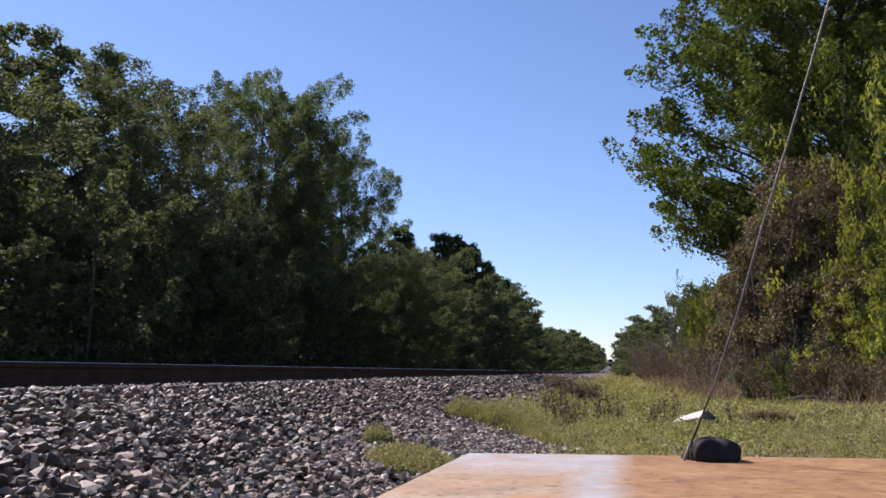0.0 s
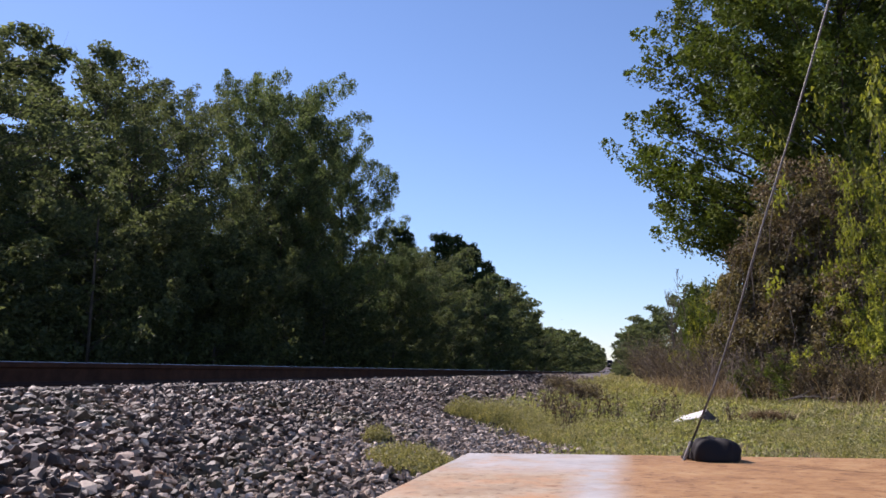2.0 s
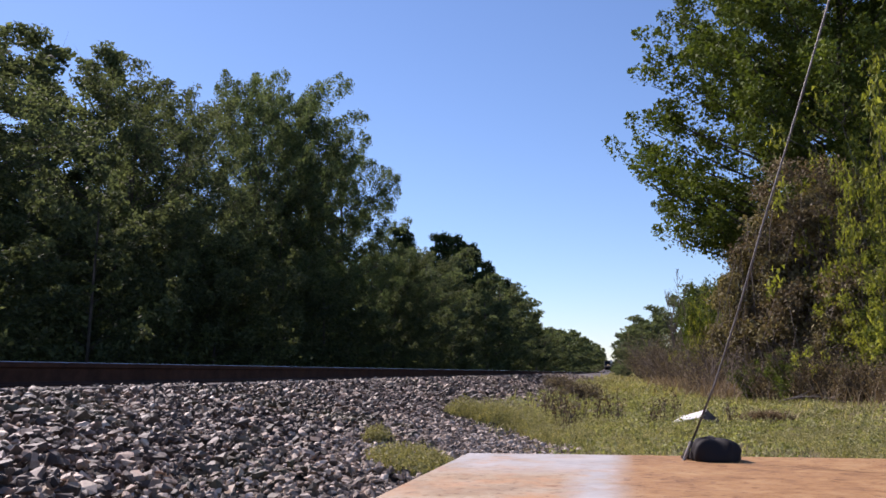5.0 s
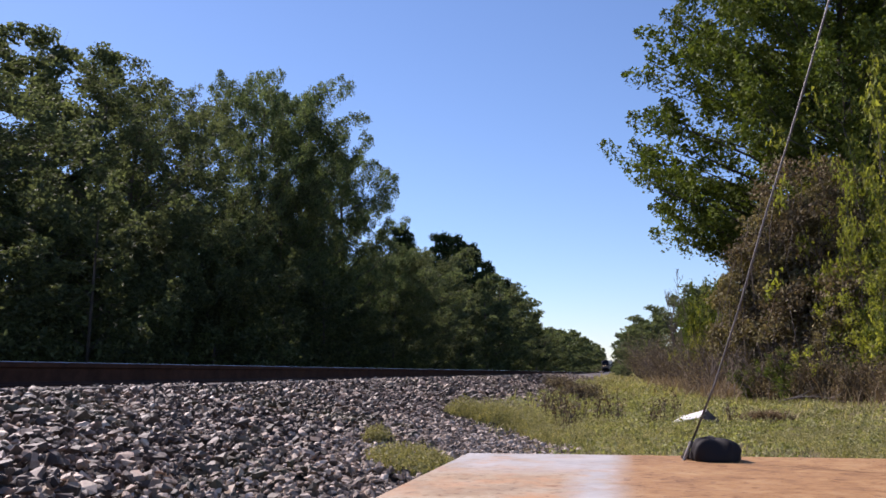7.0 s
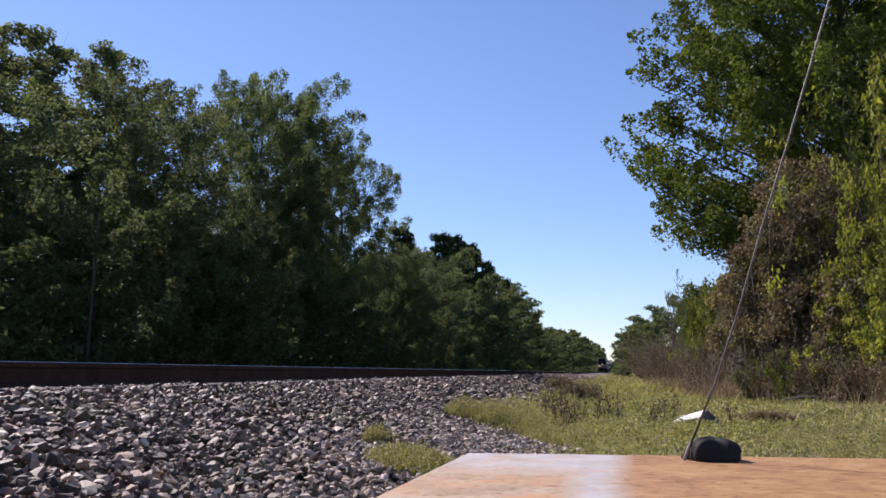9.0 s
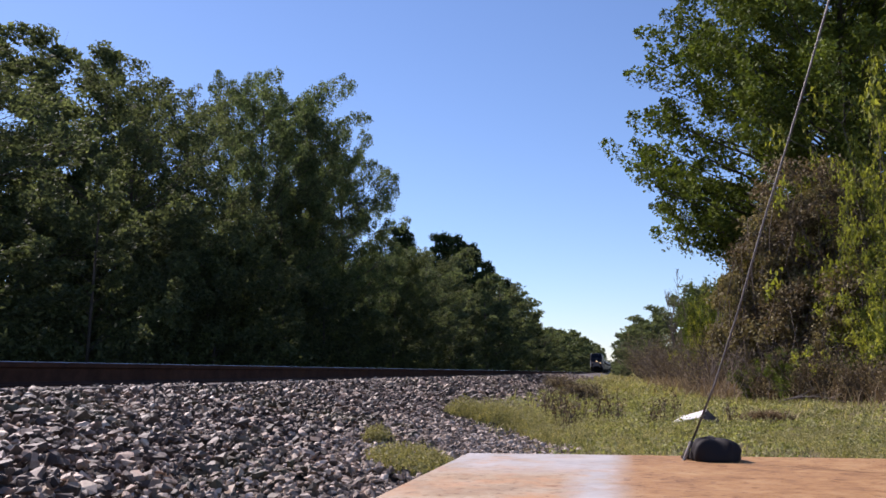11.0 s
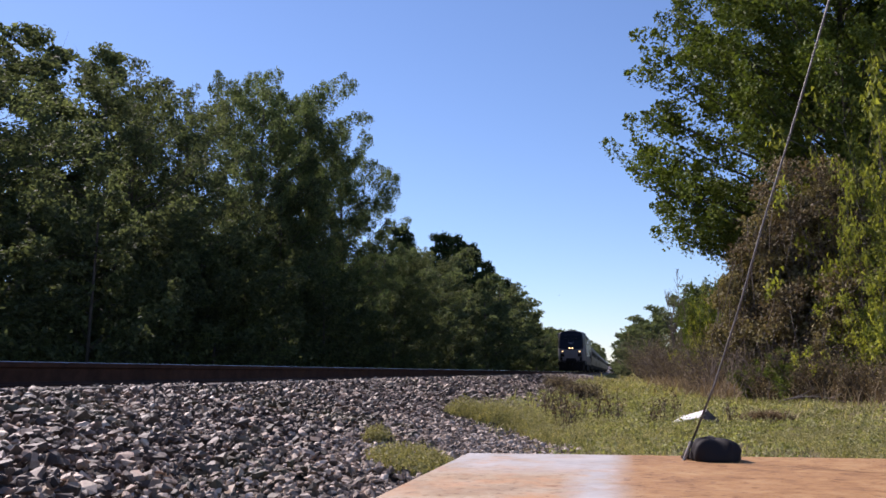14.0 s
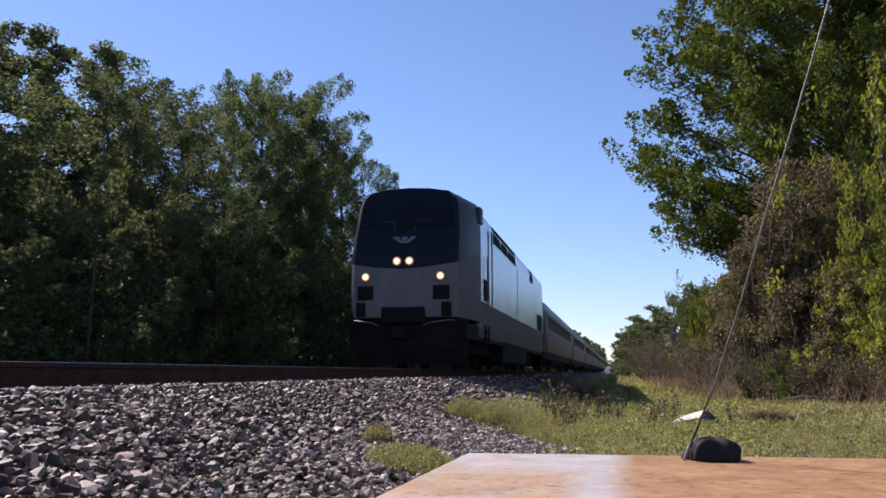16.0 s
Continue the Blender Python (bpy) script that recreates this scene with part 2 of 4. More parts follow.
def disc(bm, r, depth, m, sides=20, r2=None):
    """A cylinder along local z, placed by m."""
    bmesh.ops.create_cone(bm, cap_ends=True, segments=sides, radius1=r, radius2=r if r2 is None else r2, depth=depth, matrix=m)


def tubes(paths, sides=5):
    """Tapered tubes: paths is a list of lists of (point, radius). Returns V, F (quads)."""
    V, F, k = [], [], 0
    ang = np.arange(sides) * 2 * np.pi / sides
    for path in paths:
        P = np.array([p for p, _ in path], dtype=float)
        Rr = np.array([r for _, r in path])
        D = np.gradient(P, axis=0)
        D /= np.linalg.norm(D, axis=1)[:, None] + 1e-9
        ref = np.where(np.abs(D[:, 2:3]) > 0.9, np.array([[1.0, 0, 0]]), np.array([[0, 0, 1.0]]))
        A = np.cross(D, ref)
        A /= np.linalg.norm(A, axis=1)[:, None] + 1e-9
        B = np.cross(D, A)
        ring = P[:, None] + Rr[:, None, None] * (np.cos(ang)[None, :, None] * A[:, None] + np.sin(ang)[None, :, None] * B[:, None])
        V.append(ring.reshape(-1, 3))
        for i in range(len(path) - 1):
            for j in range(sides):
                a, b = k + i * sides + j, k + i * sides + (j + 1) % sides
                F.append((a, b, b + sides, a + sides))
        k += len(path) * sides
    return np.concatenate(V), np.array(F)


def leaves(P, size, rng, long=1.8, droop=0.25, up=0.35, out=None):
    """Three-cornered leaf blades at the points P. Returns V, F."""
    m = len(P)
    D = rng.normal(size=(m, 3))
    if out is not None:
        D += out * 0.8
    D[:, 2] -= droop
    D /= np.linalg.norm(D, axis=1)[:, None]
    N = rng.normal(size=(m, 3))
    N[:, 2] += up * 2
    S = np.cross(D, N)
    S /= np.linalg.norm(S, axis=1)[:, None] + 1e-9
    U = np.cross(S, D)
    s = size * rng.uniform(0.6, 1.3, size=(m, 1))
    w = s / long / 2
    V = np.stack([P - D * s * 0.45 + S * w, P - D * s * 0.35 - S * w, P + D * s * 0.55 - U * s * 0.1], axis=1)
    F = np.arange(m * 3).reshape(m, 3)
    return V.reshape(-1, 3), F


# ---------------------------------------------------------------- ground


def rise(y):
    """The line climbs gently in the distance."""
    y = np.asarray(y, dtype=float)
    return 3.5e-5 * (np.clip(y, 250, 620) - 250) ** 2


def uneven(x, y):
    return 0.05 * np.sin(x * 1.3 + 0.7 * y) + 0.04 * np.sin(y * 0.9 - x * 0.4) + 0.03 * np.sin(2.9 * x + 2.1 * y)


TRACK = -5.03
RAIL_TOP = 0.76


def ground_z(x, y):
    x, y = np.asarray(x, dtype=float), np.asarray(y, dtype=float)
    side = np.clip((x - 2.6) / 3.0, 0, 1)
    far = np.clip((TRACK - 3.5 - x) / 8.0, 0, 1)
    return rise(y) + 0.35 * uneven(x, y) + 0.25 * side + 0.3 * far - 0.02


def build_ground():
    xs = np.concatenate([-np.geomspace(2500, 14, 26), np.linspace(-13, 12, 76), np.geomspace(13, 2500, 26)])
    ys = np.concatenate([-np.geomspace(2500, 4, 20), np.linspace(-3, 60, 120), np.geomspace(62, 3500, 60)])
    X, Y = np.meshgrid(xs, ys)
    Z = ground_z(X, Y)
    V = np.stack([X, Y, Z], axis=-1).reshape(-1, 3)
    nx, ny = len(xs), len(ys)
    I = np.arange(nx * ny).reshape(ny, nx)
    F = np.stack([I[:-1, :-1], I[:-1, 1:], I[1:, 1:], I[1:, :-1]], axis=-1).reshape(-1, 4)
    tagged(new("ground", quick("ground", V, F, M["ground"], True)), "brown earth with leaf litter beneath weeds and grass", "ground", kind="structure")


build_ground()


def bed_z(x, y):
    """Height of the ballast: flat top, sloped shoulders."""
    d = np.abs(np.asarray(x, dtype=float) - TRACK)
    return rise(y) + np.interp(d, [0, 0.6, 0.9, 1.5, 4.15, 5.0], [0.57, 0.565, 0.545, 0.54, 0.03, -0.2])


def build_bed():
    off = np.array([-5.0, -4.15, -3.2, -2.3, -1.45, -0.7, 0, 0.7, 1.45, 2.1, 2.8, 3.5, 4.15, 5.0])
    ys = np.concatenate([np.linspace(-60, 60, 80), np.linspace(64, 900, 90)])
    X, Y = np.meshgrid(off + TRACK, ys)
    V = np.stack([X, Y, bed_z(X, Y) - 0.045], axis=-1).reshape(-1, 3)
    I = np.arange(V.shape[0]).reshape(len(ys), len(off))
    F = np.stack([I[:-1, :-1], I[:-1, 1:], I[1:, 1:], I[1:, :-1]], axis=-1).reshape(-1, 4)
    return tagged(new("ballast_bed", quick("ballast_bed", V, F, M["bed"], True)), "sloping bed of crushed grey stone under the track", "ballast", kind="structure")


bed = build_bed()


def rail_profile(bm, x, ys):
    half = [(0.0, 0.0), (0.0345, 0.0), (0.037, -0.0028), (0.035, -0.038), (0.012, -0.05), (0.009, -0.145), (0.03, -0.16), (0.075, -0.172), (0.075, -0.184)]
    pts = half + [(-a, b) for a, b in reversed(half[1:])]
    rows = []
    for y in ys:
        rows.append([bm.verts.new((x + a, y, RAIL_TOP + float(rise(y)) + b)) for a, b in pts])
    for r0, r1 in zip(rows, rows[1:]):
        for i in range(len(pts)):
            j = (i + 1) % len(pts)
            f = bm.faces.new((r0[i], r0[j], r1[j], r1[i]))
            f.material_index = 1 if (i in (0, 1, len(pts) - 1, len(pts) - 2)) else 0


def build_track():
    ys = list(np.linspace(-80, 240, 33)) + list(np.linspace(250, 900, 40))
    for s in (-1, 1):
        bm = bmesh.new()
        rail_profile(bm, TRACK + s * 0.7525, ys)
        tagged(new("rail", bm_mesh("rail", bm, [M["rail"], M["rail_top"]])), "rusty steel rail with a polished running surface", "rail", "rails of the track", "structure")
    bm = bmesh.new()
    box(bm, -1.3, 1.3, -0.115, 0.115, -0.17, 0.0, 0.012)
    first = tagged(new("railway_tie", bm_mesh("railway_tie", bm, M["tie"])), "weathered wooden railway tie sunk into the ballast", "railway tie", "ties of the track")
    first.matrix_basis = pose(TRACK, 0.3, RAIL_TOP - 0.186)
    for i in range(1, 150):
        y = 0.3 + i * 0.53
        copy_thing(first, pose(TRACK + random.uniform(-0.04, 0.04), y, RAIL_TOP - 0.186, 0, 0, random.uniform(-1, 1)))


build_track()


def stone_shapes(count, rng):
    """Angular crushed stones as hulls of a few points; each V, F (triangles), about 1 across."""
    made = []
    for _ in range(count):
        bm = bmesh.new()
        P = rng.normal(size=(11, 3))
        P /= np.linalg.norm(P, axis=1)[:, None]
        P *= rng.uniform(0.8, 1.0, size=(11, 1)) * np.array([0.62, 0.5, 0.31]) * rng.uniform(0.8, 1.2, size=3)
        vs = [bm.verts.new(p) for p in P]
        bmesh.ops.convex_hull(bm, input=vs)
        bmesh.ops.delete(bm, geom=[v for v in bm.verts if not v.link_faces], context="VERTS")
        bmesh.ops.triangulate(bm, faces=bm.faces)
        bmesh.ops.recalc_face_normals(bm, faces=bm.faces)
        bm.verts.index_update()
        made.append((np.array([v.co[:] for v in bm.verts]), np.array([[v.index for v in f.verts] for f in bm.faces])))
        bm.free()
    return made


def turns(m, rng):
    q = rng.normal(size=(m, 4))
    q /= np.linalg.norm(q, axis=1)[:, None]
    w, x, y, z = q.T
    return np.stack([1 - 2 * (y * y + z * z), 2 * (x * y - z * w), 2 * (x * z + y * w), 2 * (x * y + z * w), 1 - 2 * (x * x + z * z), 2 * (y * z - x * w),
                     2 * (x * z - y * w), 2 * (y * z + x * w), 1 - 2 * (x * x + y * y)], axis=1).reshape(m, 3, 3)


def flat_turns(m, rng, tilt=0.42):
    """Mostly flat-lying stones: any heading, some tilt."""
    h, u, v = rng.uniform(0, 6.283, m), rng.normal(0, tilt, m), rng.normal(0, tilt, m)
    c, s, o, k = np.cos(h), np.sin(h), np.zeros(m), np.ones(m)
    A = np.stack([c, -s, o, s, c, o, o, o, k], axis=1).reshape(m, 3, 3)
    B = np.stack([k, o, o, o, np.cos(u), -np.sin(u), o, np.sin(u), np.cos(u)], axis=1).reshape(m, 3, 3)
    C = np.stack([np.cos(v), o, np.sin(v), o, k, o, -np.sin(v), o, np.cos(v)], axis=1).reshape(m, 3, 3)
    return B @ C @ A


def scatter_stones(name, P, S, shapes, rng, mat, parent, loose=False):
    V, F, k = [], [], 0
    which = rng.integers(0, len(shapes), len(P))
    for s, (sv, sf) in enumerate(shapes):
        sel = np.where(which == s)[0]
        if not len(sel):
            continue
        Rm = turns(len(sel), rng) if loose else flat_turns(len(sel), rng)
        v = np.einsum("mij,nj->mni", Rm, sv) * S[sel][:, None, None] + P[sel][:, None]
        V.append(v.reshape(-1, 3))
        F.append((sf[None] + (k + np.arange(len(sel)) * len(sv))[:, None, None]).reshape(-1, 3))
        k += len(sel) * len(sv)
    ob = child(name, quick(name, np.concatenate(V), np.concatenate(F), mat), parent, "crushed grey and pinkish ballast stones")
    tagged(ob, kind="stuff")


def build_ballast():
    rng = np.random.default_rng(5)
    shapes = stone_shapes(26, rng)
    for y0, y1, size, dens in ((-9.0, -2.5, 0.07, 60), (-2.5, 1.2, 0.055, 330), (1.2, 5.0, 0.046, 820), (5.0, 12.0, 0.044, 600), (12.0, 28.0, 0.066, 150), (28.0, 70.0, 0.12, 24)):
        m = int((y1 - y0) * 3.6 * dens)
        y = rng.uniform(y0, y1, m)
        x = rng.uniform(TRACK + 0.8, -0.75, m)
        keep = rng.uniform(size=m) < np.clip((-1.2 - x) / 0.8 + 0.08, 0, 1)
        x, y = x[keep], y[keep]
        S = size * np.minimum(np.exp(rng.normal(0, 0.46, len(x))), 1.9)
        Z = bed_z(x, y) + rng.uniform(-0.05, 0.028, len(x))
        under = np.abs(x - (TRACK + 0.7525)) < 0.12
        Z = np.where(under, np.minimum(Z, RAIL_TOP - 0.2 + rise(y)), Z)
        scatter_stones("loose_stones", np.stack([x, y, Z], axis=1), S, shapes, rng, M["stone"], bed)
    # between the rails and on the far shoulder
    m = 3200
    y = rng.uniform(-8, 30, m)
    x = TRACK + rng.uniform(-3.4, 0.62, m)
    Z = bed_z(x, y) + rng.uniform(-0.03, 0.005, m)
    scatter_stones("loose_stones", np.stack([x, y, Z], axis=1), 0.07 * np.exp(rng.normal(0, 0.3, m)), shapes, rng, M["stone"], bed, loose=True)
    m = 6000
    y = rng.uniform(2.6, 9.5, m)
    x = rng.uniform(-1.9, -0.2, m) - 0.05 * (y - 5)
    Z = np.maximum(bed_z(x, y), ground_z(x, y)) + rng.uniform(-0.004, 0.018, m)
    scatter_stones("fine_gravel", np.stack([x, y, Z], axis=1), 0.036 * np.minimum(np.exp(rng.normal(0, 0.4, m)), 1.8), shapes, rng, M["gravel"], bed)
    meshes = []
    for sv, sf in shapes[:12]:
        meshes.append(quick("stone", sv, sf, M["stone_one"]))
    for i in range(300):
        y = rng.uniform(1.6, 5.2)
        x = rng.uniform(-3.9, -1.1)
        ob = child("stone", meshes[i % 12], bed)
        ob.location = (x, y, float(bed_z(x, y)) + 0.022)
        ob.rotation_euler = (rng.normal(0, 0.45), rng.normal(0, 0.45), rng.uniform(0, 6.28))
        ob.scale = (0.045 * rng.uniform(0.8, 1.5),) * 3


build_ballast()
# ---------------------------------------------------------------- trees and brush


def loft(bm, rings, mats=None, close=False):
    """Rings of equal length joined in order; mats(i, j, centre) gives the slot."""
    rows = [[bm.verts.new(p) for p in r] for r in rings]
    for i, (r0, r1) in enumerate(zip(rows, rows[1:])):
        k = len(r0)
        for j in range(k if close else k - 1):
            f = bm.faces.new((r0[j], r0[(j + 1) % k], r1[(j + 1) % k], r1[j]))
            if mats:
                f.material_index = mats(i, j, f.calc_center_median())
    return rows


def grow(name, seed, H, R, low, leaf, leaf_size, clumps, per, long=1.9, spread=0.75, pine=False, thin=0.0, trunk_r=0.16, boughs=3, twigs=True, fullness=0.45, bare=0.0, spray=0.0, shape=None):
    """A tree: an Empty with a trunk (with limbs) and a few boughs of leaves."""
    rng = np.random.default_rng(seed)
    root = empty(name)
    top = H * 0.93
    lean = rng.normal(0, 0.03, 2) * H
    spine = [(np.array([lean[0] * f ** 2 + 0.08 * np.sin(5 * f + seed), lean[1] * f ** 2, f * top]), trunk_r * (1.25 - f) + 0.015) for f in np.linspace(0, 1, 9)]
    spine[0] = (spine[0][0], trunk_r * 1.6)
    paths = [spine]
    C, O, G = [], [], []
    limbs = max(10, clumps // 7)
    for i in range(limbs):
        f = low + (1 - low) * ((i + rng.uniform(0, 1)) / limbs) ** 0.9
        hz = f * H
        a = i * 2.4 + rng.uniform(-0.6, 0.6)
        prof = np.sin(np.pi * np.clip((f - low * 0.55) / (1.08 - low * 0.55), 0, 1)) ** fullness if not pine else (1.1 - f) ** 0.7
        if shape:
            prof = float(np.interp(f, [q[0] for q in shape], [q[1] for q in shape]))
        reach = R * prof * (rng.uniform(0.74, 0.97) if shape else rng.uniform(0.6, 1.12))
        start = np.array([lean[0] * f * f, lean[1] * f * f, max(hz - reach * (0.25 if pine else 0.55), 0.15 * hz)])
        end = np.array([start[0] + reach * np.cos(a), start[1] + reach * np.sin(a), hz + rng.uniform(-0.2, 0.5)])
        mid = (start + end) / 2 + np.array([0, 0, reach * 0.06])
        r = trunk_r * 0.42 * (1.2 - f)
        if end[2] > bare * H * 1.15:
            paths.append([(start, r), (mid, r * 0.6), (end, r * 0.18)])
        for j in range(7):
            g = 1.0 - 0.72 * (j / 6.0) ** 1.3
            p = start + (end - start) * g + rng.normal(0, 0.16 * spread * (0.5 + R * 0.2), 3)
            if rng.uniform() < thin:
                continue
            C.append(p)
            O.append(np.array([np.cos(a), np.sin(a), 0.25]))
            G.append(int((a % 6.283) / 6.283 * boughs) % boughs)
            tip = p + rng.normal(0, 0.3, 3)
            if twigs and j % 2 == 0 and p[2] > bare * H:
                paths.append([(start + (end - start) * g * 0.8, r * 0.3), (tip, r * 0.1)])
    Vt, Ft = tubes(paths)
    child("trunk", quick("trunk", Vt, Ft, M["bark"], True), root)
    C, O, G = np.array(C), np.array(O), np.array(G)
    G[C[:, 2] < bare * H] = -1
    for b in range(boughs):
        sel = np.where(G == b)[0]
        c = np.repeat(C[sel], per, axis=0)
        o = np.repeat(O[sel], per, axis=0)
        d = rng.normal(size=(len(c), 3))
        d /= np.linalg.norm(d, axis=1)[:, None]
        rad = np.repeat(spread * rng.uniform(0.6, 1.25, len(sel)), per)[:, None] * rng.uniform(0.25, 1.0, (len(c), 1)) ** 0.6
        P = c + d * rad * np.array([1.0, 1.0, 0.62])
        if spray:
            # upswept sprays: leaves along a shoot that tapers to its tip
            ax = O[sel] * rng.uniform(0.5, 1.0, (len(sel), 1)) + rng.normal(0, 0.35, (len(sel), 3)) + np.array([0.12, -0.05, 0.55])
            ax /= np.linalg.norm(ax, axis=1)[:, None]
            u = rng.uniform(-0.35, 1.0, (len(c), 1))
            wide = np.where(u < 0, 0.9, np.sqrt(np.clip(1.0 - u, 0, 1))) * 0.6
            P = c + np.repeat(ax * rng.uniform(0.7, 1.35, (len(sel), 1)), per, axis=0) * u * spread * spray + d * wide * spread * rng.uniform(0.2, 1.0, (len(c), 1)) ** 0.6
        V, F = leaves(P, leaf_size, rng, long=long, out=o)
        tagged(child("bough", quick("bough", V, F, M[leaf]), root), kind="stuff")
    return root


PLACED = []


def plant(source, x, y, height, base_height, radius=None, base_radius=None, turn=0.0, first=False):
    """Sets the template (first) or a copy of it at a place, scaled to a height."""
    k = height / base_height
    kr = k if radius is None else radius / base_radius
    m = pose(x, y, float(ground_z(x, y)) - 0.05, 0, 0, turn)
    if first:
        source.matrix_basis = m
        ob = source
    else:
        ob = copy_thing(source, m)
    ob.scale = (kr, kr, k)
    PLACED.append((ob, x, y))
    return ob


def shrub(name, seed, H, R, stems, twig_leaf, per, leaf_size, droop=0.0):
    """A thicket: many thin bare stems, forked, with scattered leaves."""
    rng = np.random.default_rng(seed)
    root = empty(name)
    paths, tips = [], []
    for i in range(stems):
        a = rng.uniform(0, 6.283)
        r0 = R * 0.75 * np.sqrt(rng.uniform())
        p = np.array([r0 * np.cos(a), r0 * np.sin(a), 0.0])
        d = np.array([np.cos(a) * 0.4, np.sin(a) * 0.4, 1.0]) + rng.normal(0, 0.25, 3)
        d /= np.linalg.norm(d)
        L = H * rng.uniform(0.55, 1.0) * (1 - 0.35 * r0 / R)
        pts = [p]
        for s in range(4):
            d = d + rng.normal(0, 0.17, 3) - np.array([0, 0, droop * s])
            d /= np.linalg.norm(d)
            pts.append(pts[-1] + d * L / 4)
        paths.append([(q, 0.016 * (1 - 0.2 * j) + 0.003) for j, q in enumerate(pts)])
        for j in range(1, 5):
            for _ in range(2):
                e = d + rng.normal(0, 0.6, 3)
                e /= np.linalg.norm(e)
                q = pts[j] + e * L * rng.uniform(0.1, 0.28)
                paths.append([(pts[j], 0.008), (q, 0.003)])
                q2 = q + (q - pts[j]) * 0.5 + rng.normal(0, 0.1, 3)
                paths.append([((pts[j] + q) / 2, 0.005), (q2, 0.002)])
                tips.append(q)
    Vt, Ft = tubes(paths, 3)
    tagged(child("stem_tangle", quick("stem_tangle", Vt, Ft, M["twig"]), root), kind="stuff")
    if per:
        T = np.repeat(np.array(tips), per, axis=0)
        P = T + rng.normal(0, 0.12, T.shape)
        P[:, 2] = np.maximum(P[:, 2], 0.05)
        V, F = leaves(P, leaf_size, rng, long=1.6)
        child("foliage", quick("foliage", V, F, M[twig_leaf]), root)
    return root


# templates
OAK = tagged(grow("broadleaf_tree", 11, 12, 4.6, 0.06, "leaf", 0.145, 500, 105, spread=0.8, spray=0.7), "dense dark green broadleaf tree at the edge of the woods", "tree", "woodland trees")
WIL = tagged(grow("willow_oak_tree", 12, 14, 4.8, 0.08, "leaf_willow", 0.165, 600, 155, long=2.4, spread=0.85, fullness=0.36, spray=0.5), "tall feathery green tree swaying in the wind", "tree", "woodland trees")
POP = tagged(grow("poplar_tree", 13, 14, 2.4, 0.3, "leaf", 0.17, 200, 70, long=1.3, spread=0.5), "slender tall tree with sparse clumped leaves", "tree", "woodland trees")
BUS = tagged(grow("understory_tree", 17, 6, 3.0, 0.04, "leaf", 0.16, 154, 90, spread=0.6, spray=0.6, trunk_r=0.035), "low dark green understory tree beneath the woods", "tree", "woodland trees")
FAR = tagged(grow("distant_tree", 14, 11, 4.2, 0.06, "leaf", 0.38, 150, 46, spread=0.8, twigs=False), "dark green woodland tree along the railway", "tree", "woodland trees")
FAR2 = tagged(grow("far_tree", 24, 11, 4.2, 0.03, "leaf", 0.86, 91, 19, spread=1.0, twigs=False), "dark green tree far down the line", "tree", "woodland trees")
PIN = tagged(grow("pine_tree", 15, 12, 3.0, 0.25, "leaf_pine", 0.3, 224, 60, long=3.0, spread=0.62, pine=True), "dark green pine above the tree line", "tree", "woodland trees")
CROWN = ((0.18, 0.35), (0.27, 0.6), (0.33, 0.84), (0.47, 1.06), (0.6, 1.07), (0.755, 0.90), (0.88, 0.66), (1.0, 0.2))
MAP = tagged(grow("maple_tree", 16, 15.5, 7.0, 0.24, "leaf_bright", 0.125, 1600, 160, long=1.35, spread=0.78, trunk_r=0.22, boughs=4, bare=0.2, twigs=False, spray=0.8, shape=CROWN), "large bright green leafy tree overhanging the brush", "tree")

# the woods beyond the track: x, y, height, radius
for tpl, bh, br, rows in (
        (OAK, 12, 4.6, ((-16.5, 25.8, 10.4, 4.4, 300), (-17.5, 18.5, 8.9, 4.6, 77), (-17.0, 31.5, 11.6, 3.3, 120), (-22.5, 33.0, 12.2, 4.4, 40), (-15.5, 37.0, 9.4, 3.2, 0), (-14.6, 56.0, 8.6, 3.8, 0), (-15.0, 66.0, 9.6, 4.4, 0))),
        (WIL, 14, 4.8, ((-16.5, 42.8, 15.9, 4.4, 140), (-16.0, 48.5, 14.1, 4.0, 100), (-15.2, 55.0, 8.8, 3.4, 20), (-17.0, 38.0, 14.4, 3.7, 220))),
        (POP, 14, 2.4, ((-22.0, 28.2, 14.2, 2.7, 200), (-22.3, 31.2, 14.6, 2.5, 120), (-22.5, 25.6, 12.4, 2.7, 0))),
        (PIN, 12, 3.0, ((-18.0, 90.0, 15.2, 3.4, 0), (-18.0, 98.0, 16.2, 3.4, 0), (-17.5, 106.0, 16.4, 3.2, 0), (-19.5, 78.0, 14.0, 3.2, 0), (-18.4, 125.0, 16.6, 3.4, 0), (-17.2, 138.0, 15.4, 3.4, 0), (-16.6, 150.0, 13.6, 3.2, 0), (-14.8, 158.0, 11.2, 2.8, 0)))):
    for i, (x, y, h, r, turn) in enumerate(rows):
        plant(tpl, x, y, h, bh, r, br, turn=turn, first=(i == 0))

_r = random.Random(4)
_y, _i = 66.0, 0
while _y < 900:
    tall = np.interp(_y, [60, 75, 90, 125, 150, 175, 230, 300, 900], [9.0, 10.4, 13.8, 14.4, 11.5, 10.0, 11.0, 14.0, 17.0])
    for lx in ((-14.2, -18.0, -23.0) if _y < 115 else (-15.5, -21.0)):
        h = tall * _r.uniform(0.9, 1.05) * (0.62 if lx > -15 else 1.0)
        plant(FAR if _y < 200 else FAR2, lx + _r.uniform(-1.0, 1.0), _y + _r.uniform(-2, 2), h, 11, min(h * 0.42, 5.0), 4.2, turn=_r.uniform(0, 360), first=(_i == 0))
        _i += 1
    _y += 5.0 + _y * 0.045
